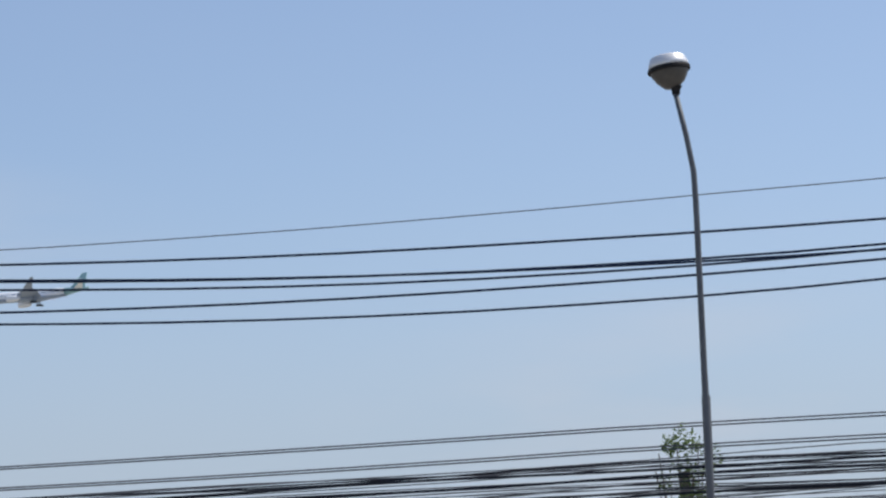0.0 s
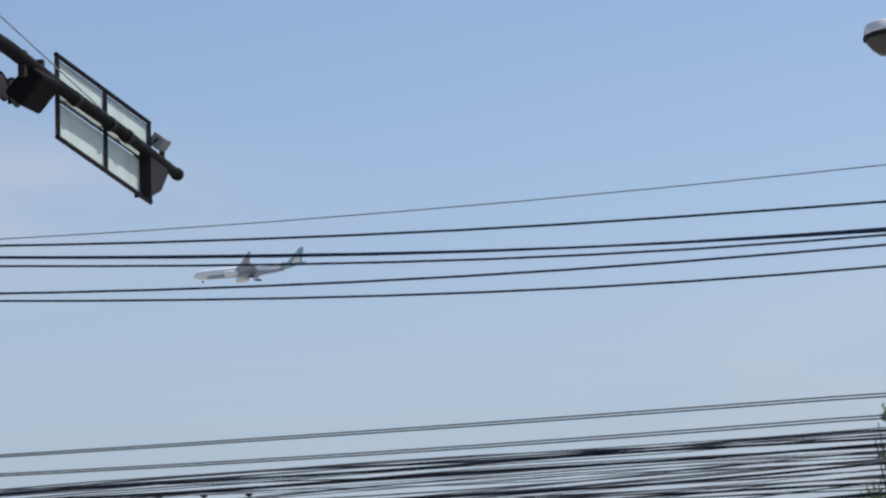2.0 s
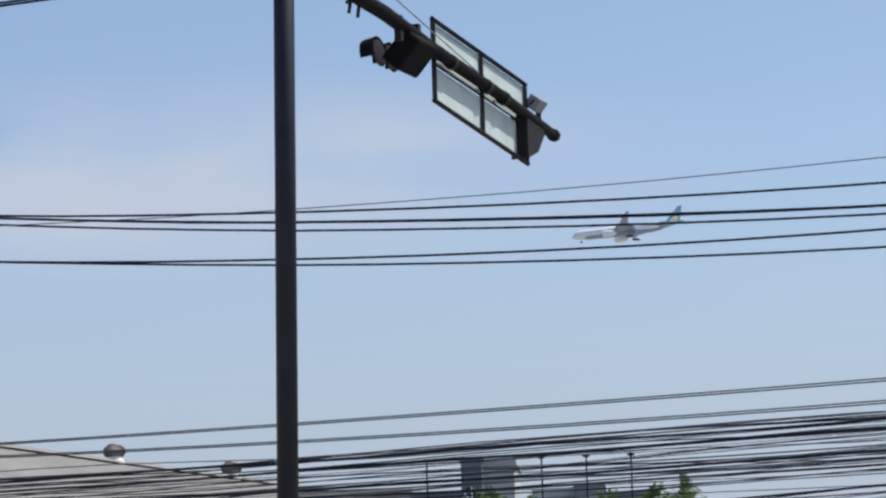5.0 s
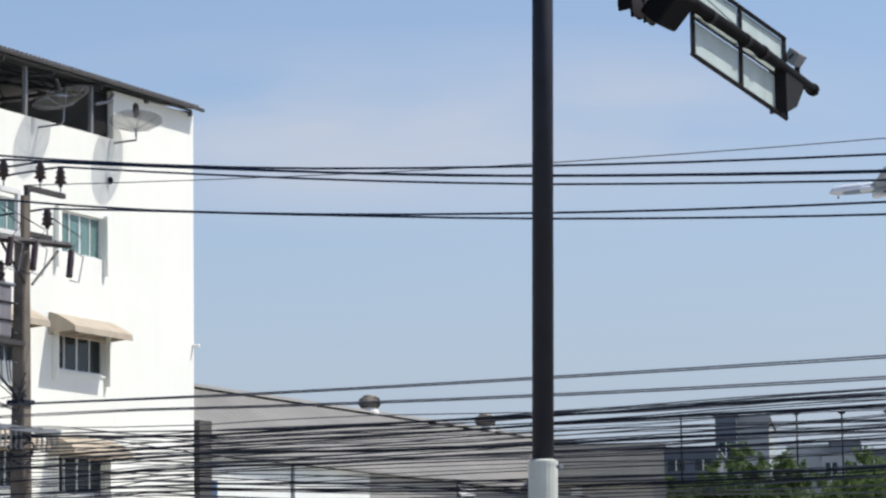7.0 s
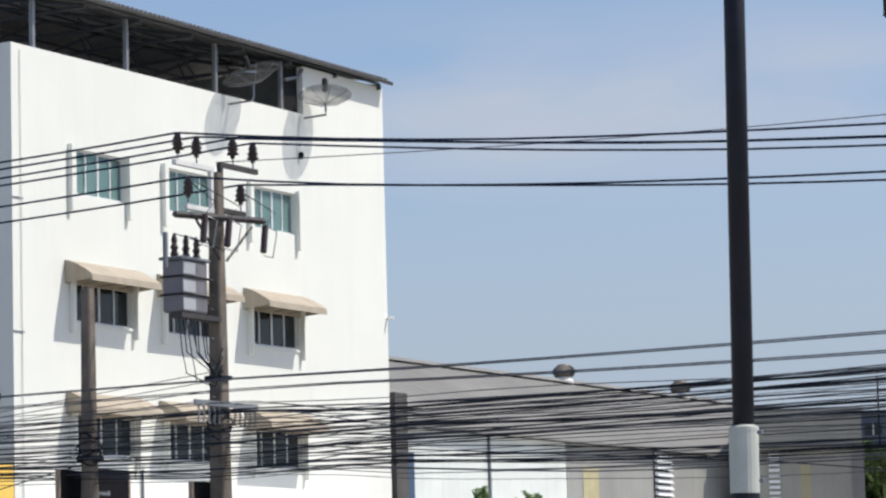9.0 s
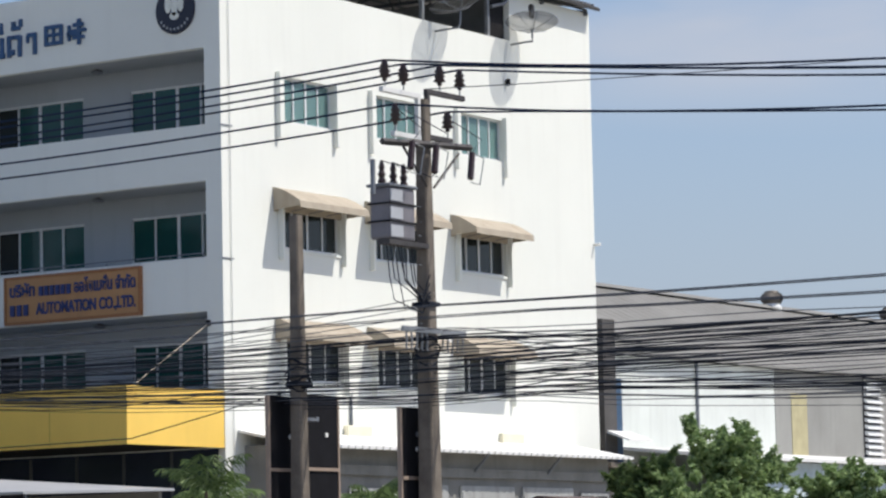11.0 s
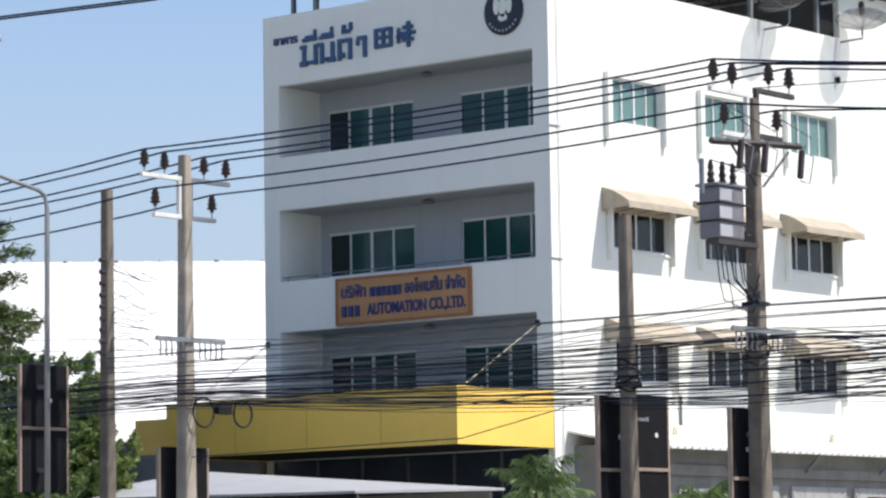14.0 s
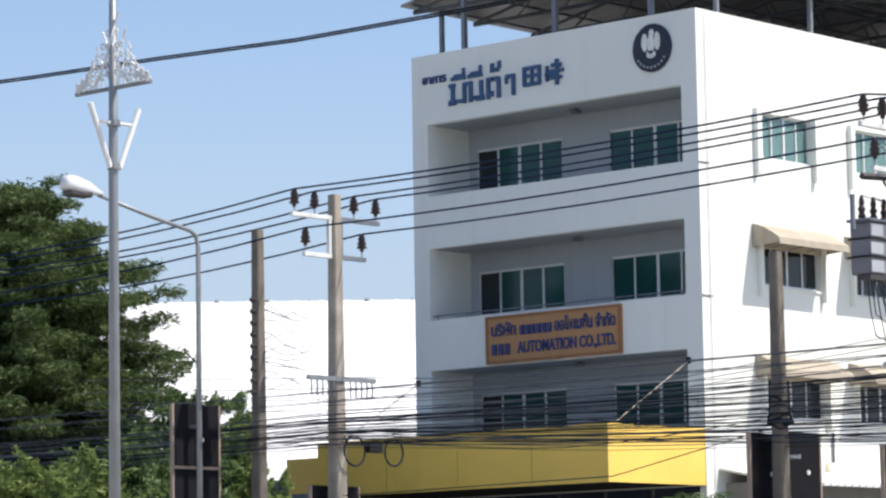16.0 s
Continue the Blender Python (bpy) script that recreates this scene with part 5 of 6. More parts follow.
for y0 in (97.1, 105.3, 113.5):
    lv = part("louvre", bx(EX - 0.28, y0, 3.4, EX - 0.24, y0 + 1.2, 8.1), DARK_STEEL, ware)
    for k in range(21):
        part("blade", prism(nb(), [(EX - 0.24, 3.45 + k * 0.22), (EX - 0.10, 3.41 + k * 0.22), (EX - 0.10, 3.45 + k * 0.22), (EX - 0.24, 3.58 + k * 0.22)], "y", y0, y0 + 1.2), TRIM, lv)
# Warehouse panels: yellow washed out likewise, haze put into the colour.
for y0 in (91.8, 108.6, 111.6):
    part("yellow_panel", bx(EX - 0.279, y0, 3.0, EX - 0.26, y0 + 1.1, 7.3), mat("pale_yellow", (0.40, 0.36, 0.215), 0.8), ware)
part("pipe", rod((EX - 0.25, 85.5, 0), (EX - 0.25, 85.5, 8.0), 0.05), GREY_STEEL, ware)
part("low_roof", prism(nb(), [(EX - 0.29, 5.2), (EX + 4.0, 4.75), (EX + 4.0, 4.85), (EX - 0.29, 5.3)], "y", 80.5, 112), WHITE_ROOF, ware)
part("low_wall", bx(EX + 3.4, 81, 0, EX + 3.55, 111.5, 4.75), mat("pale_blue_wall", (0.50, 0.58, 0.63), 0.8), ware)


def turbine(y, s):
    root = thing("roof_turbine", "round grey roof turbine vent on the warehouse ridge", "roof vent", (WU, y, ZRG + 0.1), "roof turbines")
    part("collar", lathe(nb(), (WU, y, ZRG - 0.20), [(0.34 * s, 0), (0.34 * s, 0.28), (0.27 * s, 0.36), (0.27 * s, 0.42)], 20), WHITE_PAINT, root)
    c = Vector((WU, y, ZRG + 0.20))
    for k in range(22):
        a = k * 2 * math.pi / 22
        pts = [c + Vector((r * s * math.cos(a + t), r * s * math.sin(a + t), z)) for r, z, t in ((0.27, 0.0, 0), (0.37, 0.12, 0.06), (0.39, 0.24, 0.10), (0.34, 0.36, 0.14), (0.16, 0.44, 0.2))]
        bm = nb()
        w = 0.062 * s
        tdir = Vector((-math.sin(a), math.cos(a), 0))
        va = [bm.verts.new(p - tdir * w) for p in pts]
        vb = [bm.verts.new(p + tdir * w * 0.5 - Vector((math.cos(a), math.sin(a), 0)) * 0.05) for p in pts]
        for j in range(4):
            bm.faces.new((va[j], va[j + 1], vb[j + 1], vb[j]))
        bm.normal_update()
        bmesh.ops.solidify(bm, geom=bm.faces[:], thickness=0.004)
        part("vane", bm, mat_turb, root)
    part("cap", lathe(nb(), c + Vector((0, 0, 0.42)), [(0.26 * s, 0.0), (0.22 * s, 0.05), (0.08 * s, 0.08)], 20), mat_turb, root)


mat_turb = mat("turbine_metal", (0.20, 0.18, 0.155), 0.6, 0.4, vary=0.25)
turbine(101.9, 1.06)
turbine(111.7, 1.06)
block = thing("service_tower", "narrow weathered concrete stair block beside the warehouse", "building", (-46.5, 79.5, 0))
part("wall", bx(-47.0, 78.5, 0, -46.35, 79.2, 8.9), mat("sooty_concrete", (0.085, 0.08, 0.078), 0.9, vary=0.3, scale=1.0, bump=0.3, streak=0.4), block)
part("blue_door", bx(-47.1, 79.205, 0, -46.4, 79.6, 7.2), BLUE_P, block)
part("small_awning", prism(nb(), [(-46.34, 5.6), (-45.6, 5.35), (-45.6, 5.4), (-46.34, 5.68)], "y", 78.6, 79.9), WHITE_ROOF, block)
part("ledge", bx(-47.0, 78.2, 4.6, -46.0, 79.8, 4.75), CONCRETE_D, block)

# ---- white warehouse behind ----
wdir = Vector((math.cos(radians(44)), math.sin(radians(44)), 0))
wnor = Vector((-wdir.y, wdir.x, 0))
wc = wnor * 126 + wdir * -58
wh = thing("white_warehouse", "very large white sheet-roofed warehouse", "warehouse", wc)
bm = nb()
for (a, d0, z0), (b, d1, z1) in ((((-70), -26, 5.2), ((70), 0, 14.55)),):
    plate(bm, [wc + wdir * q + wnor * d + Vector((0, 0, z)) for q, d, z in ((-70, d0, z0), (70, d0, z0), (70, d1, z1), (-70, d1, z1))], (0, 0, -0.12))
part("roof", bm, WHITE_ROOF, wh)
bm = nb()
for k in range(140):
    q = -69.8 + k
    a = wc + wdir * q
    plate(bm, (a + wnor * -26 + Vector((0, 0, 5.20)), a + wdir * 0.12 + wnor * -26 + Vector((0, 0, 5.20)), a + wdir * 0.12 + Vector((0, 0, 14.55)), a + Vector((0, 0, 14.55))), (0, 0, 0.025))
part("roof_ribs", bm, WHITE_ROOF, wh)
rng = random.Random(3)
for k in range(70):
    a = wc + wdir * (-69 + 2 * k)
    part("ridge_fixing", lathe(nb(), a + Vector((rng.uniform(-0.3, 0.3), 0, 14.50)), [(0.11, 0), (0.09, rng.uniform(0.03, 0.10)), (0.03, 0.13)], 6), ROOF_G, wh)
bm = nb()
plate(bm, [wc + wdir * q + wnor * -25.4 + Vector((0, 0, z)) for q, z in ((-70, 0), (70, 0), (70, 5.2), (-70, 5.2))], wnor * 0.2)
part("front_wall", bm, WHITE, wh)
low = thing("low_white_store", "low white store with a sheet roof by the warehouse", "building", (-66, 72, 0))
part("wall", bx(-70, 74, 0, -57.5, 74.3, 6.6), WHITE, low)
part("roof", prism(nb(), [(73.4, 6.55), (80, 7.4), (80, 7.5), (73.4, 6.65)], "x", -70.3, -57.3), WHITE_ROOF, low)

# ---- far buildings on the other side ----
def far_block(az, width, base, top, d, material, label, floors=2, cols=3, wtop=0.0, turn=18):
    a = radians(az - 27.945)
    cx, cy = d * math.sin(a), d * math.cos(a)
    r = Matrix.Translation((cx, cy, 0)) @ pose(0, 0, 0, 0, 0, turn)
    wtop = wtop or top
    root = thing("distant_building", label, "building", (cx, cy, 0))

    def rb(*q):
        bm = bx(*q)
        bmesh.ops.transform(bm, matrix=r, verts=bm.verts)
        return bm
    w = width / 2
    part("wall", rb(-w, 0, 0, w, 8, top), material, root)
    part("roof", rb(-w - 0.1, -0.1, top, w + 0.1, 8.1, top + 0.12), material, root)
    for f in range(floors):
        for c in range(cols):
            x = -w + (c + 0.5) * width / cols
            z = base + f * (wtop - base) / floors
            win = part("window", rb(x - width / cols * 0.3, -0.03, z + 0.3, x + width / cols * 0.3, 0.01, z + (wtop - base) / floors - 0.35), GLASS_K, root)
            part("window_frame", rb(x - 0.03, -0.05, z + 0.3, x + 0.03, -0.032, z + (wtop - base) / floors - 0.35), TRIM, win)
    return root


far_block(6.90, 0.96, 8, 13.15, 145, FAR_GREY, "narrow grey stair tower on a distant block", 2, 1, 12.3)
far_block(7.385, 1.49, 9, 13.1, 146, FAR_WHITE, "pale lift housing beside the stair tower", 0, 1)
far_block(6.24, 2.35, 9.95, 11.1, 138, FAR_GREY, "dark grey distant block with a small window", 1, 2)
side = far_block(4.75, 4.0, 5, 9.45, 112, SIDING, "beige metal-sided annex beside the warehouse", 0, 3, 0.0, 24.5)
turned = Matrix.Translation((*[112 * f(radians(4.75 - 27.945)) for f in (math.sin, math.cos)], 0)) @ pose(0, 0, 0, 0, 0, 24.5)


def on_annex(name, material, *q):
    bm = bx(*q)
    bmesh.ops.transform(bm, matrix=turned, verts=bm.verts)
    return part(name, bm, material, side)


for k in range(7):
    on_annex("siding_board", SIDING, -2.0, -0.34, 8.30 + k * 0.165, 2.0, -0.005, 8.45 + k * 0.165)
on_annex("eave", ROOF_D, -2.02, -0.42, 8.20, 2.02, -0.004, 8.285)
for k in range(9):
    on_annex("louvre_slat", TRIM, -1.28, -0.09, 6.4 + k * 0.2, -0.90, -0.004, 6.50 + k * 0.2)
on_annex("yellow_panel", HAZED, -0.16, -0.02, 4.5, 0.16, -0.004, 7.6)
on_annex("corner_post", ROOF_D, 1.62, -0.06, 0, 2.05, -0.004, 8.19)
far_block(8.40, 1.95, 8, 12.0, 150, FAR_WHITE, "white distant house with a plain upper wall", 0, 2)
far_block(9.02, 1.30, 8, 12.05, 148, FAR_GREY, "grey distant house end between pale walls", 0, 2)
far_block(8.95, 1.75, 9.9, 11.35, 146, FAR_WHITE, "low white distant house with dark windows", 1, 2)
far_block(9.75, 2.2, 10.2, 11.9, 152, FAR_GREY, "grey distant house with a flat roof", 1, 2)
far_block(11.5, 9.0, 5, 10.6, 170, FAR_GREY, "low grey distant block", 2, 4)
for az in (6.1, 8.18, 8.99, 9.8):
    a = radians(az - 27.945)
    x, y = 120 * math.sin(a), 120 * math.cos(a)
    far = thing("garden_lamp", "small distant lamp on a thin post", "lamp post", (x, y, 0), "distant lamps")
    part("post", rod((x, y, 0), (x, y, 11.15), 0.05, 0.03, 6), DARK_STEEL, far)
    part("lamp_head", lathe(nb(), (x, y, 11.10), [(0.03, 0), (0.15, 0.05), (0.15, 0.10), (0.05, 0.15)], 8), DARK_STEEL, far)


# ---- plants ----
def leaf_cloud(clumps, n, size, seed, flat=1.0, droop=0.0, slim=0.45):
    """Many small bent leaves scattered through blobs of (centre, radius)."""
    rg = random.Random(seed)
    verts, faces = [], []
    total = sum(r ** 2 for _, r in clumps)
    for c, r in clumps:
        for _ in range(max(6, int(n * r * r / total))):
            d = Vector((rg.gauss(0, 1), rg.gauss(0, 1), rg.gauss(0, 1) * flat)).normalized() * r * rg.uniform(0.1, 1.0) ** 0.5
            d.z *= flat
            p = Vector(c) + d
            s = size * rg.uniform(0.6, 1.3)
            a = Vector((rg.gauss(0, 1), rg.gauss(0, 1), rg.gauss(0, 0.5) - droop)).normalized()
            b = a.cross(Vector((rg.gauss(0, 1), rg.gauss(0, 1), rg.gauss(0, 1)))).normalized() * slim
            i = len(verts)
            verts += [p - a * s, p + b * s, p + a * s + Vector((0, 0, -0.2 * s)), p - b * s]
            faces += [(i, i + 1, i + 2), (i, i + 2, i + 3)]
    return verts, faces


def foliage(name, verts, faces, material, parent):
    o = ORIGIN[parent]
    me = bpy.data.meshes.new(name)
    me.from_pydata([v - o for v in verts], [], faces)
    me.materials.append(material)
    ob = new(name, me)
    ob.parent = parent
    ORIGIN[ob] = o
    return tagged(ob, "", "", "", "stuff")


def conifer(x, y, h, spread, seed, label):
    rg = random.Random(seed)
    root = thing("conifer_tree", label, "tree", (x, y, 0))
    part("trunk", tube(nb(), [(x, y, 0), (x + 0.1, y, h * 0.5), (x, y, h * 0.97)], [0.34, 0.2, 0.04], 10), BARK, root)
    clumps = []
    lev = 31
    for k in range(lev):
        z = h * (0.10 + 0.88 * k / lev)
        reach = spread * (1.04 - 0.30 * k / lev) * (1 - (k / lev) ** 6.0) * rg.uniform(0.85, 1.1) + 0.25
        arms = 10 if k < 23 else 7
        a0 = rg.uniform(0, 6.28)
        for j in range(arms):
            a = a0 + j * 2 * math.pi / arms + rg.uniform(-0.25, 0.25)
            rr = reach * rg.uniform(0.62, 1.16)
            tip = Vector((x + rr * math.cos(a), y + rr * math.sin(a), z + rr * 0.10 + rg.uniform(-0.2, 0.3)))
            if k % 2 == 0 and j % 2 == 0:
                part("limb", tube(nb(), [(x, y, z - 0.1), (x + 0.5 * rr * math.cos(a), y + 0.5 * rr * math.sin(a), z), tip], [0.07, 0.045, 0.015], 5), BARK, root)
            steps = max(2, int(rr / 0.55))
            for q in range(1, steps + 1):
                f = q / steps
                c = Vector((x, y, z)).lerp(tip, f) + Vector((rg.gauss(0, 0.14), rg.gauss(0, 0.14), rg.gauss(0, 0.08) - 0.12 * f * f * (q % 2)))
                clumps.append((c, 0.66 * (1.15 - 0.38 * f) * rg.uniform(0.8, 1.2)))
    v, f = leaf_cloud(clumps, 600000, 0.105, seed, 0.52, 0.15, 0.20)
    foliage("crown", v, f, CONIFER, root)


def tree(x, y, h, spread, seed, material, label, n=16000, leaf=0.11, name="tree", taper=0.55):
    rg = random.Random(seed)
    root = thing(name, label, "tree", (x, y, 0))
    part("trunk", tube(nb(), [(x, y, 0), (x + rg.uniform(-0.1, 0.1), y, h * 0.35), (x + rg.uniform(-0.2, 0.2), y, h * 0.7)], [0.14, 0.10, 0.04], 8), BARK, root)
    clumps = []
    for k in range(38):
        a, q = rg.uniform(0, 6.28), rg.uniform(0.2, 1.0) ** 0.7
        z = h * rg.uniform(0.30, 0.90)
        w = spread * (1 - taper * max(0, z / h - 0.5) / 0.5)
        base = Vector((x, y, h * rg.uniform(0.25, 0.5)))
        mid = Vector((x + 0.45 * w * q * math.cos(a), y + 0.45 * w * q * math.sin(a), z * 0.82))
        tip = Vector((x + w * q * math.cos(a), y + w * q * math.sin(a), z + rg.uniform(0, 0.10) * h))
        part("limb", tube(nb(), [base, mid, tip], [0.030, 0.016, 0.005], 5), BARK, root)
        for j in range(8):
            c = mid.lerp(tip, rg.uniform(0.1, 1.02)) + Vector((rg.gauss(0, 0.13), rg.gauss(0, 0.13), rg.gauss(0, 0.10))) * spread
            clumps.append((c, spread * rg.uniform(0.09, 0.22)))
        for j in range(4):
            sprig = tip + Vector((rg.gauss(0, 0.16), rg.gauss(0, 0.16), rg.gauss(0, 0.06))) * spread
            lean = Vector((rg.gauss(0, 0.35) + 0.4 * math.cos(a), rg.gauss(0, 0.35) + 0.4 * math.sin(a), 0.8))
            for m in range(6):
                clumps.append((sprig + lean * (0.05 * m * spread), spread * (0.10 - 0.013 * m)))
    v, f = leaf_cloud(clumps, n, leaf, seed, 0.75, 0.25, 0.30)
    foliage("crown", v, f, material, root)


def polar(az, d):
    a = radians(az - 27.945)
    return d * math.sin(a), d * math.cos(a)


conifer(*polar(-21.9, 78), 12.7, 4.55, 11, "broad dark green tree with layered horizontal branches")
for az, d, h, s, sd, m, lab in (
        (-0.45, 66, 4.75, 1.25, 31, LEAF, "leafy green roadside tree with light new leaves"),
        (-1.9, 62, 3.75, 0.9, 32, LEAF_D, "small leafy tree beside the lean-to"),
        (-0.9, 60, 3.2, 1.2, 40, LEAF, "low leafy shrub with pale new leaves"),
        (1.6, 70, 3.7, 1.2, 33, LEAF, "leafy green shrub on open ground"),
        (2.9, 72, 3.6, 1.4, 34, LEAF_D, "leafy green shrub on open ground"),
        (-19.2, 70, 5.5, 1.7, 37, LEAF_D, "light green tree below the dark conifer"),
        (-18.0, 72, 6.2, 1.3, 47, LEAF_Y, "light green tree between the board and the pole"),
        (-18.7, 75, 7.2, 1.6, 50, LEAF_D, "green tree filling in beside the conifer"),
        (-20.2, 73, 6.6, 1.8, 51, LEAF_D, "green tree filling in beside the conifer"),
        (-21.0, 66, 5.0, 1.9, 38, LEAF_Y, "light green tree below the dark conifer"),
        (-23.4, 66, 5.2, 2.0, 39, LEAF_Y, "light green tree below the dark conifer"),
        (5.95, 122, 9.0, 1.6, 43, LEAF_D, "dense green tree beside the warehouse"),
        (6.65, 119, 9.3, 1.9, 45, LEAF_D, "green tree in front of the distant block"),
        (7.5, 118, 9.75, 2.0, 41, LEAF_D, "dense green tree in front of distant houses"),
        (8.3, 120, 9.5, 1.7, 46, LEAF_D, "green tree in front of the distant houses"),
        (9.75, 118, 9.8, 2.0, 42, LEAF_D, "dense green tree in front of distant houses"),
        (9.0, 112, 8.6, 1.9, 48, LEAF_D, "dense green tree in front of distant houses"),
        (10.9, 122, 9.9, 2.6, 44, LEAF_D, "dense green tree in front of distant houses"),
        (6.25, 150, 12.3, 2.2, 49, LEAF_D, "hazy green tree behind the distant block")):
    tree(*polar(az, d), h, s, sd, m, lab, 46000 if d < 100 else 52000, 0.085 if d < 100 else 0.10, "tree", 0.55 if d < 100 else 0.15)



def palm(x, y, h, reach, seed, label):
    """A clump of arching feathery fronds on several thin stems."""
    rg = random.Random(seed)
    root = thing("palm", label, "palm", (x, y, 0), "palms by the building")
    for st in range(6):
        sx, sy = x + rg.uniform(-0.6, 0.6), y + rg.uniform(-0.6, 0.6)
        top = h * (0.30 + 0.08 * st) * rg.uniform(0.92, 1.05)
        part("stem", tube(nb(), [(sx, sy, 0), (sx + rg.uniform(-0.1, 0.1), sy, top * 0.5), (sx, sy, top)], [0.05, 0.04, 0.03], 6), BARK, root)
        for fr in range(7):
            a, lift = fr * 0.9 + rg.uniform(-0.3, 0.3), rg.uniform(0.75, 1.45)
            span = reach * rg.uniform(0.75, 1.15)
            rib = []
            for q in range(9):
                f = q / 8
                rib.append(Vector((sx + span * f * math.cos(a) * math.cos(lift * (1 - 0.38 * f)), sy + span * f * math.sin(a) * math.cos(lift * (1 - 0.38 * f)), top + span * (math.sin(lift) * f * 1.1 - 0.55 * f * f))))
            bm = tube(nb(), rib, [0.014 - 0.0012 * q for q in range(9)], 4)
            out = Vector((math.cos(a), math.sin(a), 0))
            side = Vector((-math.sin(a), math.cos(a), 0))
            for q in range(4, 33):
                f = q / 33 * 8
                p = rib[int(f)].lerp(rib[min(8, int(f) + 1)], f - int(f))
                ln = 0.36 * reach * (1 - abs(q / 33 - 0.45) * 1.1) * rg.uniform(0.8, 1.15)
                for sd in (-1, 1):
                    tip = p + (side * sd * 0.75 + out * 0.5 + Vector((0, 0, rg.uniform(-0.9, -0.1)))) * ln
                    w = out * 0.014 + Vector((0, 0, 0.006))
                    mid = p.lerp(tip, 0.5) + Vector((0, 0, 0.05 * ln))
                    v = [bm.verts.new(c) for c in (p, mid - w, tip, mid + w)]
                    bm.faces.new(v[:3])
                    bm.faces.new((v[0], v[2], v[3]))
            part("frond", bm, LEAF_D if st % 2 else LEAF, root)


palm(*polar(-9.5, 58), 4.6, 1.15, 61, "feathery light green palm clump at the building's corner")
palm(*polar(-7.0, 60), 4.3, 1.0, 62, "feathery light green palm clump by the lean-to")

shx, shy = polar(-3.2, 60)
shelter = thing("brown_shelter", "small brown-roofed shelter on dark posts by the lean-to", "shelter", (shx, shy, 0))
part("roof", prism(nb(), [(shx - 0.80, 2.76), (shx - 0.2, 2.94), (shx + 0.80, 2.80), (shx + 0.80, 2.85), (shx - 0.2, 2.99), (shx - 0.80, 2.81)], "y", shy - 1.0, shy + 1.0), mat("brown_sheet", (0.115, 0.075, 0.065), 0.7), shelter)
for dx in (-0.70, 0.70):
    for dy in (-0.9, 0.9):
        part("post", rod((shx + dx, shy + dy, 0), (shx + dx, shy + dy, 2.79), 0.04), DARK_STEEL, shelter)

vx, vy = -5.0, LY + 0.3
vine = thing("creeper", "green creeper climbing an old telecom pole", "creeper", (vx, vy, 0))
rng = random.Random(15)
clumps = []
for k in range(46):
    z = rng.uniform(2.0, 5.75)
    w = 0.45 * (1 - abs(z - 4.3) / 3.2)
    clumps.append((Vector((vx - 0.15 + rng.gauss(0, w), vy + rng.gauss(0, w * 0.6), z)), rng.uniform(0.10, 0.24)))
for k in range(9):
    clumps.append((Vector((vx - 0.05 + rng.gauss(0, 0.16), vy, 6.0 + rng.gauss(0, 0.07))), 0.16))
v, f = leaf_cloud(clumps, 3600, 0.036, 16, 1.0)
foliage("leaves", v, f, LEAF_D, vine)
for k in range(12):
    x0 = vx + rng.uniform(-0.6, 0.4)
    part("stem", tube(nb(), [(vx, vy, 2.4), ((vx + x0) / 2, vy - 0.1, rng.uniform(3.4, 4.4)), (x0, vy, rng.uniform(4.8, 6.0))], [0.03, 0.02, 0.008], 5), BARK, vine)

# ---- the airliner on its approach ----
D, AZP = 1915.0, radians(9.90 - 27.945)
plane = thing("airliner", "white twin-engine airliner with a green tail and wheels down", "airplane", (0, 0, 0))
M = Matrix.Translation((D * math.sin(AZP), D * math.cos(AZP), EYE + D * math.tan(radians(8.70)))) @ pose(0, 0, 0, 0, 0, 177.0) @ pose(0, 0, 0, 3.0, 0, 0) @ pose(0, 0, 0, 0, 0.7, 0)
L, R = 73.9, 3.1


def fly(bm):
    bmesh.ops.recalc_face_normals(bm, faces=bm.faces)
    bmesh.ops.transform(bm, matrix=M, verts=bm.verts)
    return bm


def ftube(stations, seg=24):
    """A body along x from (x, radius y, radius z, centre z) stations."""
    bm = nb()
    rings = [[bm.verts.new((x, ry * math.cos(a), cz + rz * math.sin(a))) for a in [k * 2 * math.pi / seg for k in range(seg)]] for x, ry, rz, cz in stations]
    for r0, r1 in zip(rings, rings[1:]):
        for k in range(seg):
            bm.faces.new((r0[k], r0[(k + 1) % seg], r1[(k + 1) % seg], r1[k]))
    bm.faces.new(rings[0][::-1])
    bm.faces.new(rings[-1])
    return bm


def wing(root_le, root_te, tip_le, tip_te, t0, t1, side):
    """A tapered wing from (x, y, z) leading and trailing points."""
    bm = nb()
    out = []
    for le, te, t in ((root_le, root_te, t0), (tip_le, tip_te, t1)):
        le, te = Vector(le), Vector(te)
        le.y *= side
        te.y *= side
        sec = []
        for f, h in ((0, 0), (0.12, 0.8), (0.4, 1.0), (0.75, 0.5), (1.0, 0.02), (0.75, -0.25), (0.4, -0.5), (0.12, -0.45)):
            sec.append(bm.verts.new(le.lerp(te, f) + Vector((0, 0, h * t))))
        out.append(sec)
    n = len(out[0])
    for k in range(n):
        bm.faces.new((out[0][k], out[0][(k + 1) % n], out[1][(k + 1) % n], out[1][k]))
    bm.faces.new(out[0][::-1])
    bm.faces.new(out[1])
    return bm


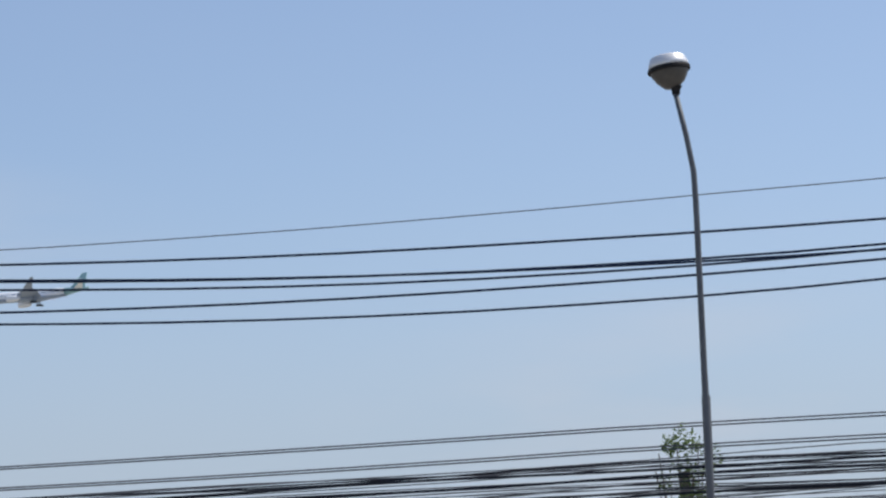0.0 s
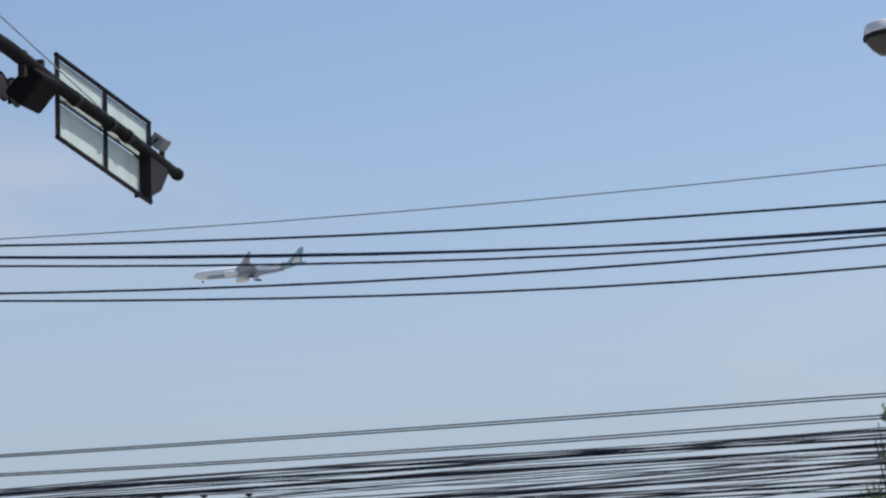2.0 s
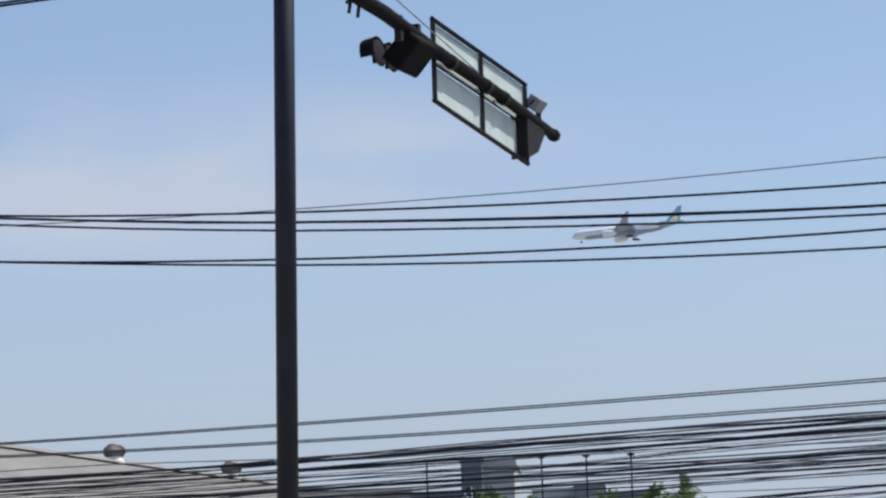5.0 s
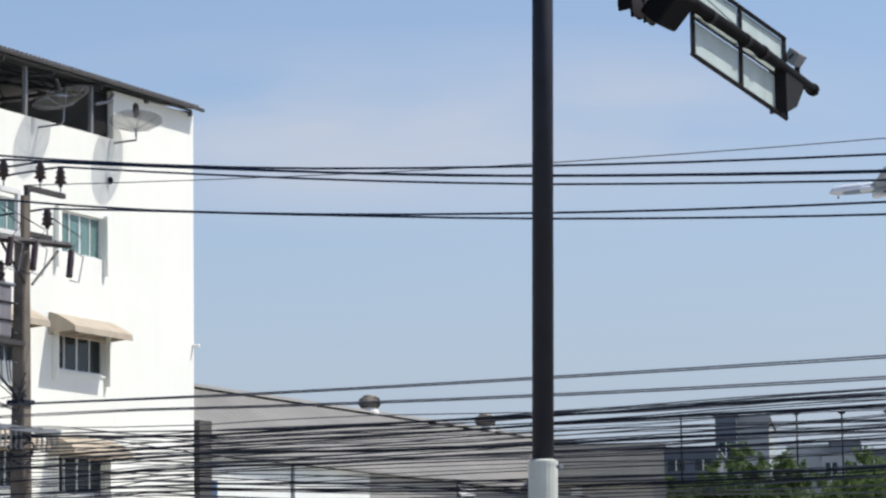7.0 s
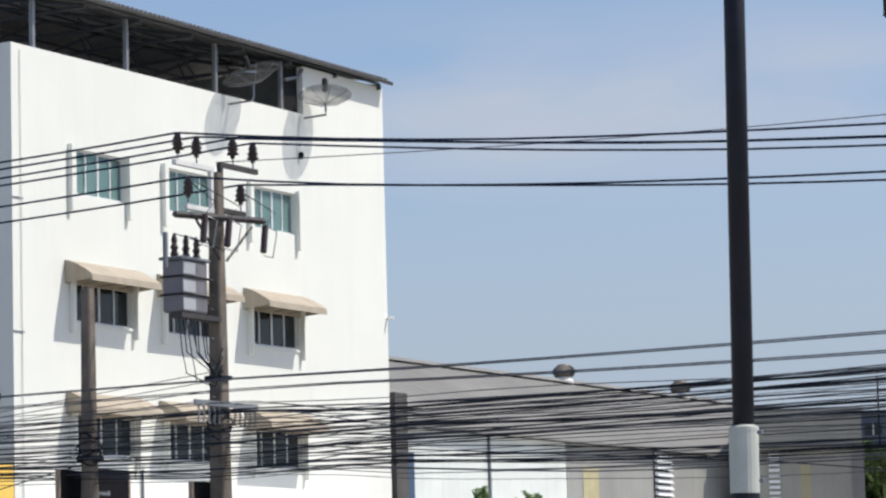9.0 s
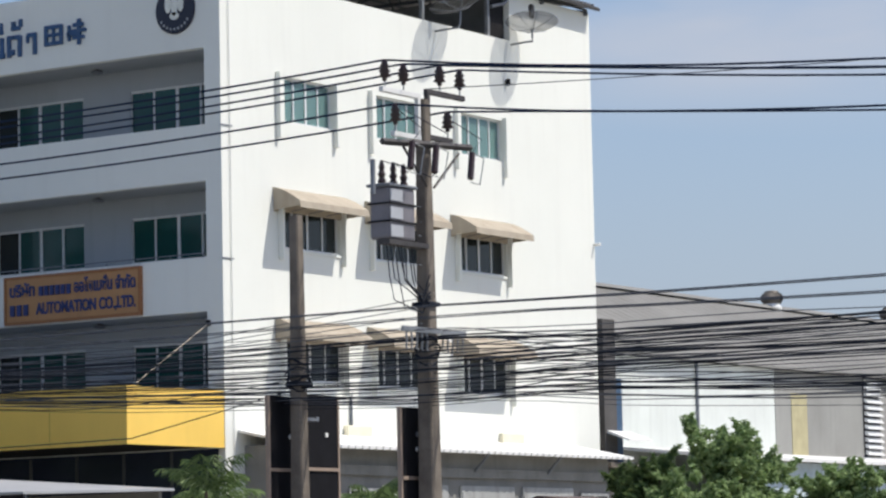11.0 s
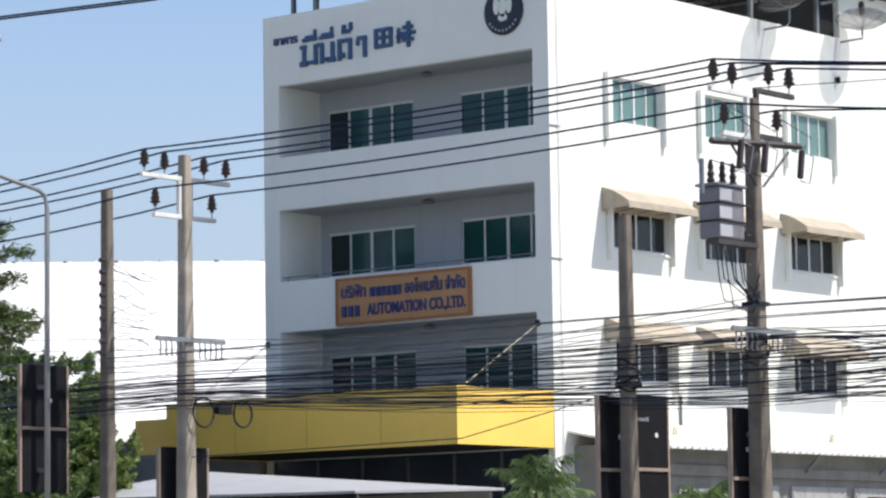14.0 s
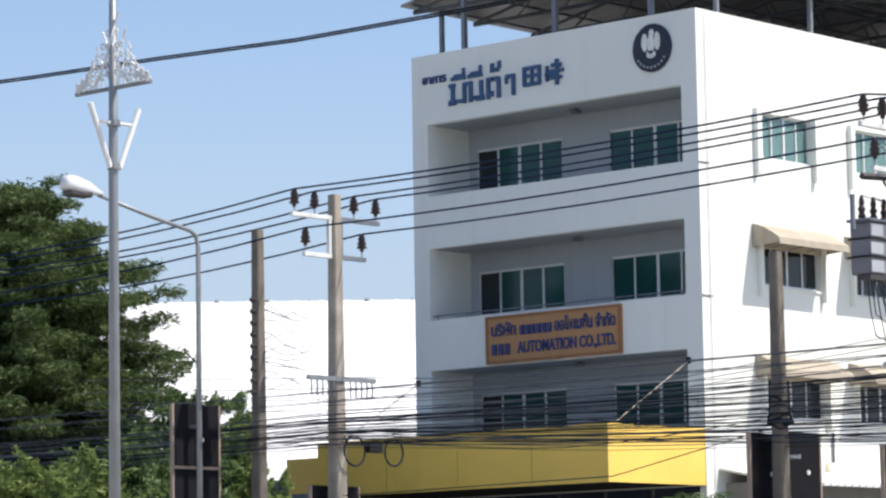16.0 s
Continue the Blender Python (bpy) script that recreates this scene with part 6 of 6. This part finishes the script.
# body: x forward, the nose at +L/2
H = L / 2
part("fuselage", fly(ftube([(H, 0.15, 0.15, -0.9), (H - 0.8, 1.0, 0.9, -0.8), (H - 2.4, 2.0, 1.9, -0.45), (H - 5, 2.8, 2.75, -0.12), (H - 8, R, R, 0), (-10, R, R, 0), (-18, R * 0.93, R * 0.88, 0.35), (-26, R * 0.66, R * 0.62, 1.05), (-33, R * 0.32, R * 0.34, 1.75), (-H, 0.25, 0.6, 2.1)])), PLANE_W, plane, "", True)
part("belly", fly(ftube([(H - 6, 1.6, 0.8, -2.0), (H - 12, 2.75, 1.5, -1.72), (9, 3.0, 1.7, -1.75), (6, 3.4, 2.0, -1.9), (-6, 3.4, 2.0, -1.9), (-10, 2.9, 1.6, -1.7), (-22, 2.0, 1.3, -0.75)])), PLANE_G, plane, "grey lower fuselage", True)
part("tail_cone", fly(ftube([(-21.5, R * 0.84, R * 0.80, 0.66), (-26, R * 0.672, R * 0.632, 1.05), (-33, R * 0.335, R * 0.355, 1.75), (-H - 0.1, 0.28, 0.62, 2.1)])), PLANE_T, plane, "green rear fuselage", True)
for s in (1, -1):
    part("wing", fly(wing((11.0, 2.6, -1.3), (-5.5, 2.6, -1.3), (-2.0, 19, 0.9), (-7.6, 19, 0.9), 0.85, 0.45, s)), PLANE_G, plane)
    part("wing_tip", fly(wing((-2.0, 19, 0.9), (-7.6, 19, 0.9), (-11.6, 32.2, 4.2), (-13.4, 32.2, 4.2), 0.45, 0.10, s)), PLANE_G, plane)
    part("flap", fly(wing((-5.0, 4.0, -1.6), (-8.4, 4.0, -3.0), (-7.4, 17, 0.5), (-9.8, 17, -0.5), 0.20, 0.15, s)), PLANE_G, plane)
    part("tailplane", fly(wing((-27.0, 1.2, 1.9), (-33.4, 1.2, 1.9), (-34.2, 10.8, 3.0), (-36.6, 10.8, 3.0), 0.35, 0.12, s)), PLANE_W, plane)
    bm = ftube([(12.2, 1.75, 1.75, -3.0), (11.8, 1.95, 1.95, -3.0), (8, 2.0, 2.0, -3.0), (5.5, 1.7, 1.7, -2.95), (3.8, 0.9, 0.9, -2.85)])
    bmesh.ops.translate(bm, verts=bm.verts, vec=(0, 9.9 * s, 0))
    eng = part("engine", fly(bm), PLANE_W, plane, "", True)
    part("pylon", fly(bx(3.0, 9.7 * s - 0.2, -1.6, 9.5, 9.7 * s + 0.2, -0.4)), PLANE_G, eng)
    leg = part("main_gear", fly(rod((-3.0, 5.2 * s, -1.6), (-3.2, 5.4 * s, -5.0), 0.28, 0.22, 8)), GREY_STEEL, plane)
    for k in (-1.5, 0.0, 1.5):
        part("wheel", fly(rod((-3.2 + k, 5.4 * s - 0.9, -5.2 + 0.12 * k), (-3.2 + k, 5.4 * s + 0.9, -5.2 + 0.12 * k), 0.68, None, 14)), RUBBER, leg)
    part("gear_door", fly(bx(-4.6, 3.2 * s - 0.06, -4.2, -1.4, 3.2 * s + 0.06, -1.8)), PLANE_G, plane)
part("nose_gear", fly(rod((H - 6.0, 0, -2.2), (H - 6.2, 0, -4.4), 0.18, None, 8)), GREY_STEEL, plane)
part("nose_wheel", fly(rod((H - 6.2, -0.45, -4.5), (H - 6.2, 0.45, -4.5), 0.55, None, 12)), RUBBER, plane)
bm = nb()
prism(bm, [(-23.0, 2.4), (-25.5, 3.4), (-33.0, 11.4), (-35.6, 11.4), (-34.2, 2.2)], "y", -0.28, 0.28)
fin = part("tail_fin", fly(bm), PLANE_T, plane, "green tail fin")
part("fin_mark", fly(rod((-31.6, -0.31, 6.9), (-31.6, 0.31, 6.9), 1.15, None, 14)), PLANE_W, fin)
for k in range(44):
    x = 26.5 - k * 1.12
    if k % 11 != 5:
        part("cabin_window", fly(bx(x - 0.14, -R - 0.006, 0.35, x + 0.14, R + 0.006, 0.75)), RUBBER, plane)
part("cockpit_window", fly(ftube([(H - 3.6, 2.32, 1.0, 0.55), (H - 2.9, 2.1, 0.8, 0.5)], 16)), RUBBER, plane)
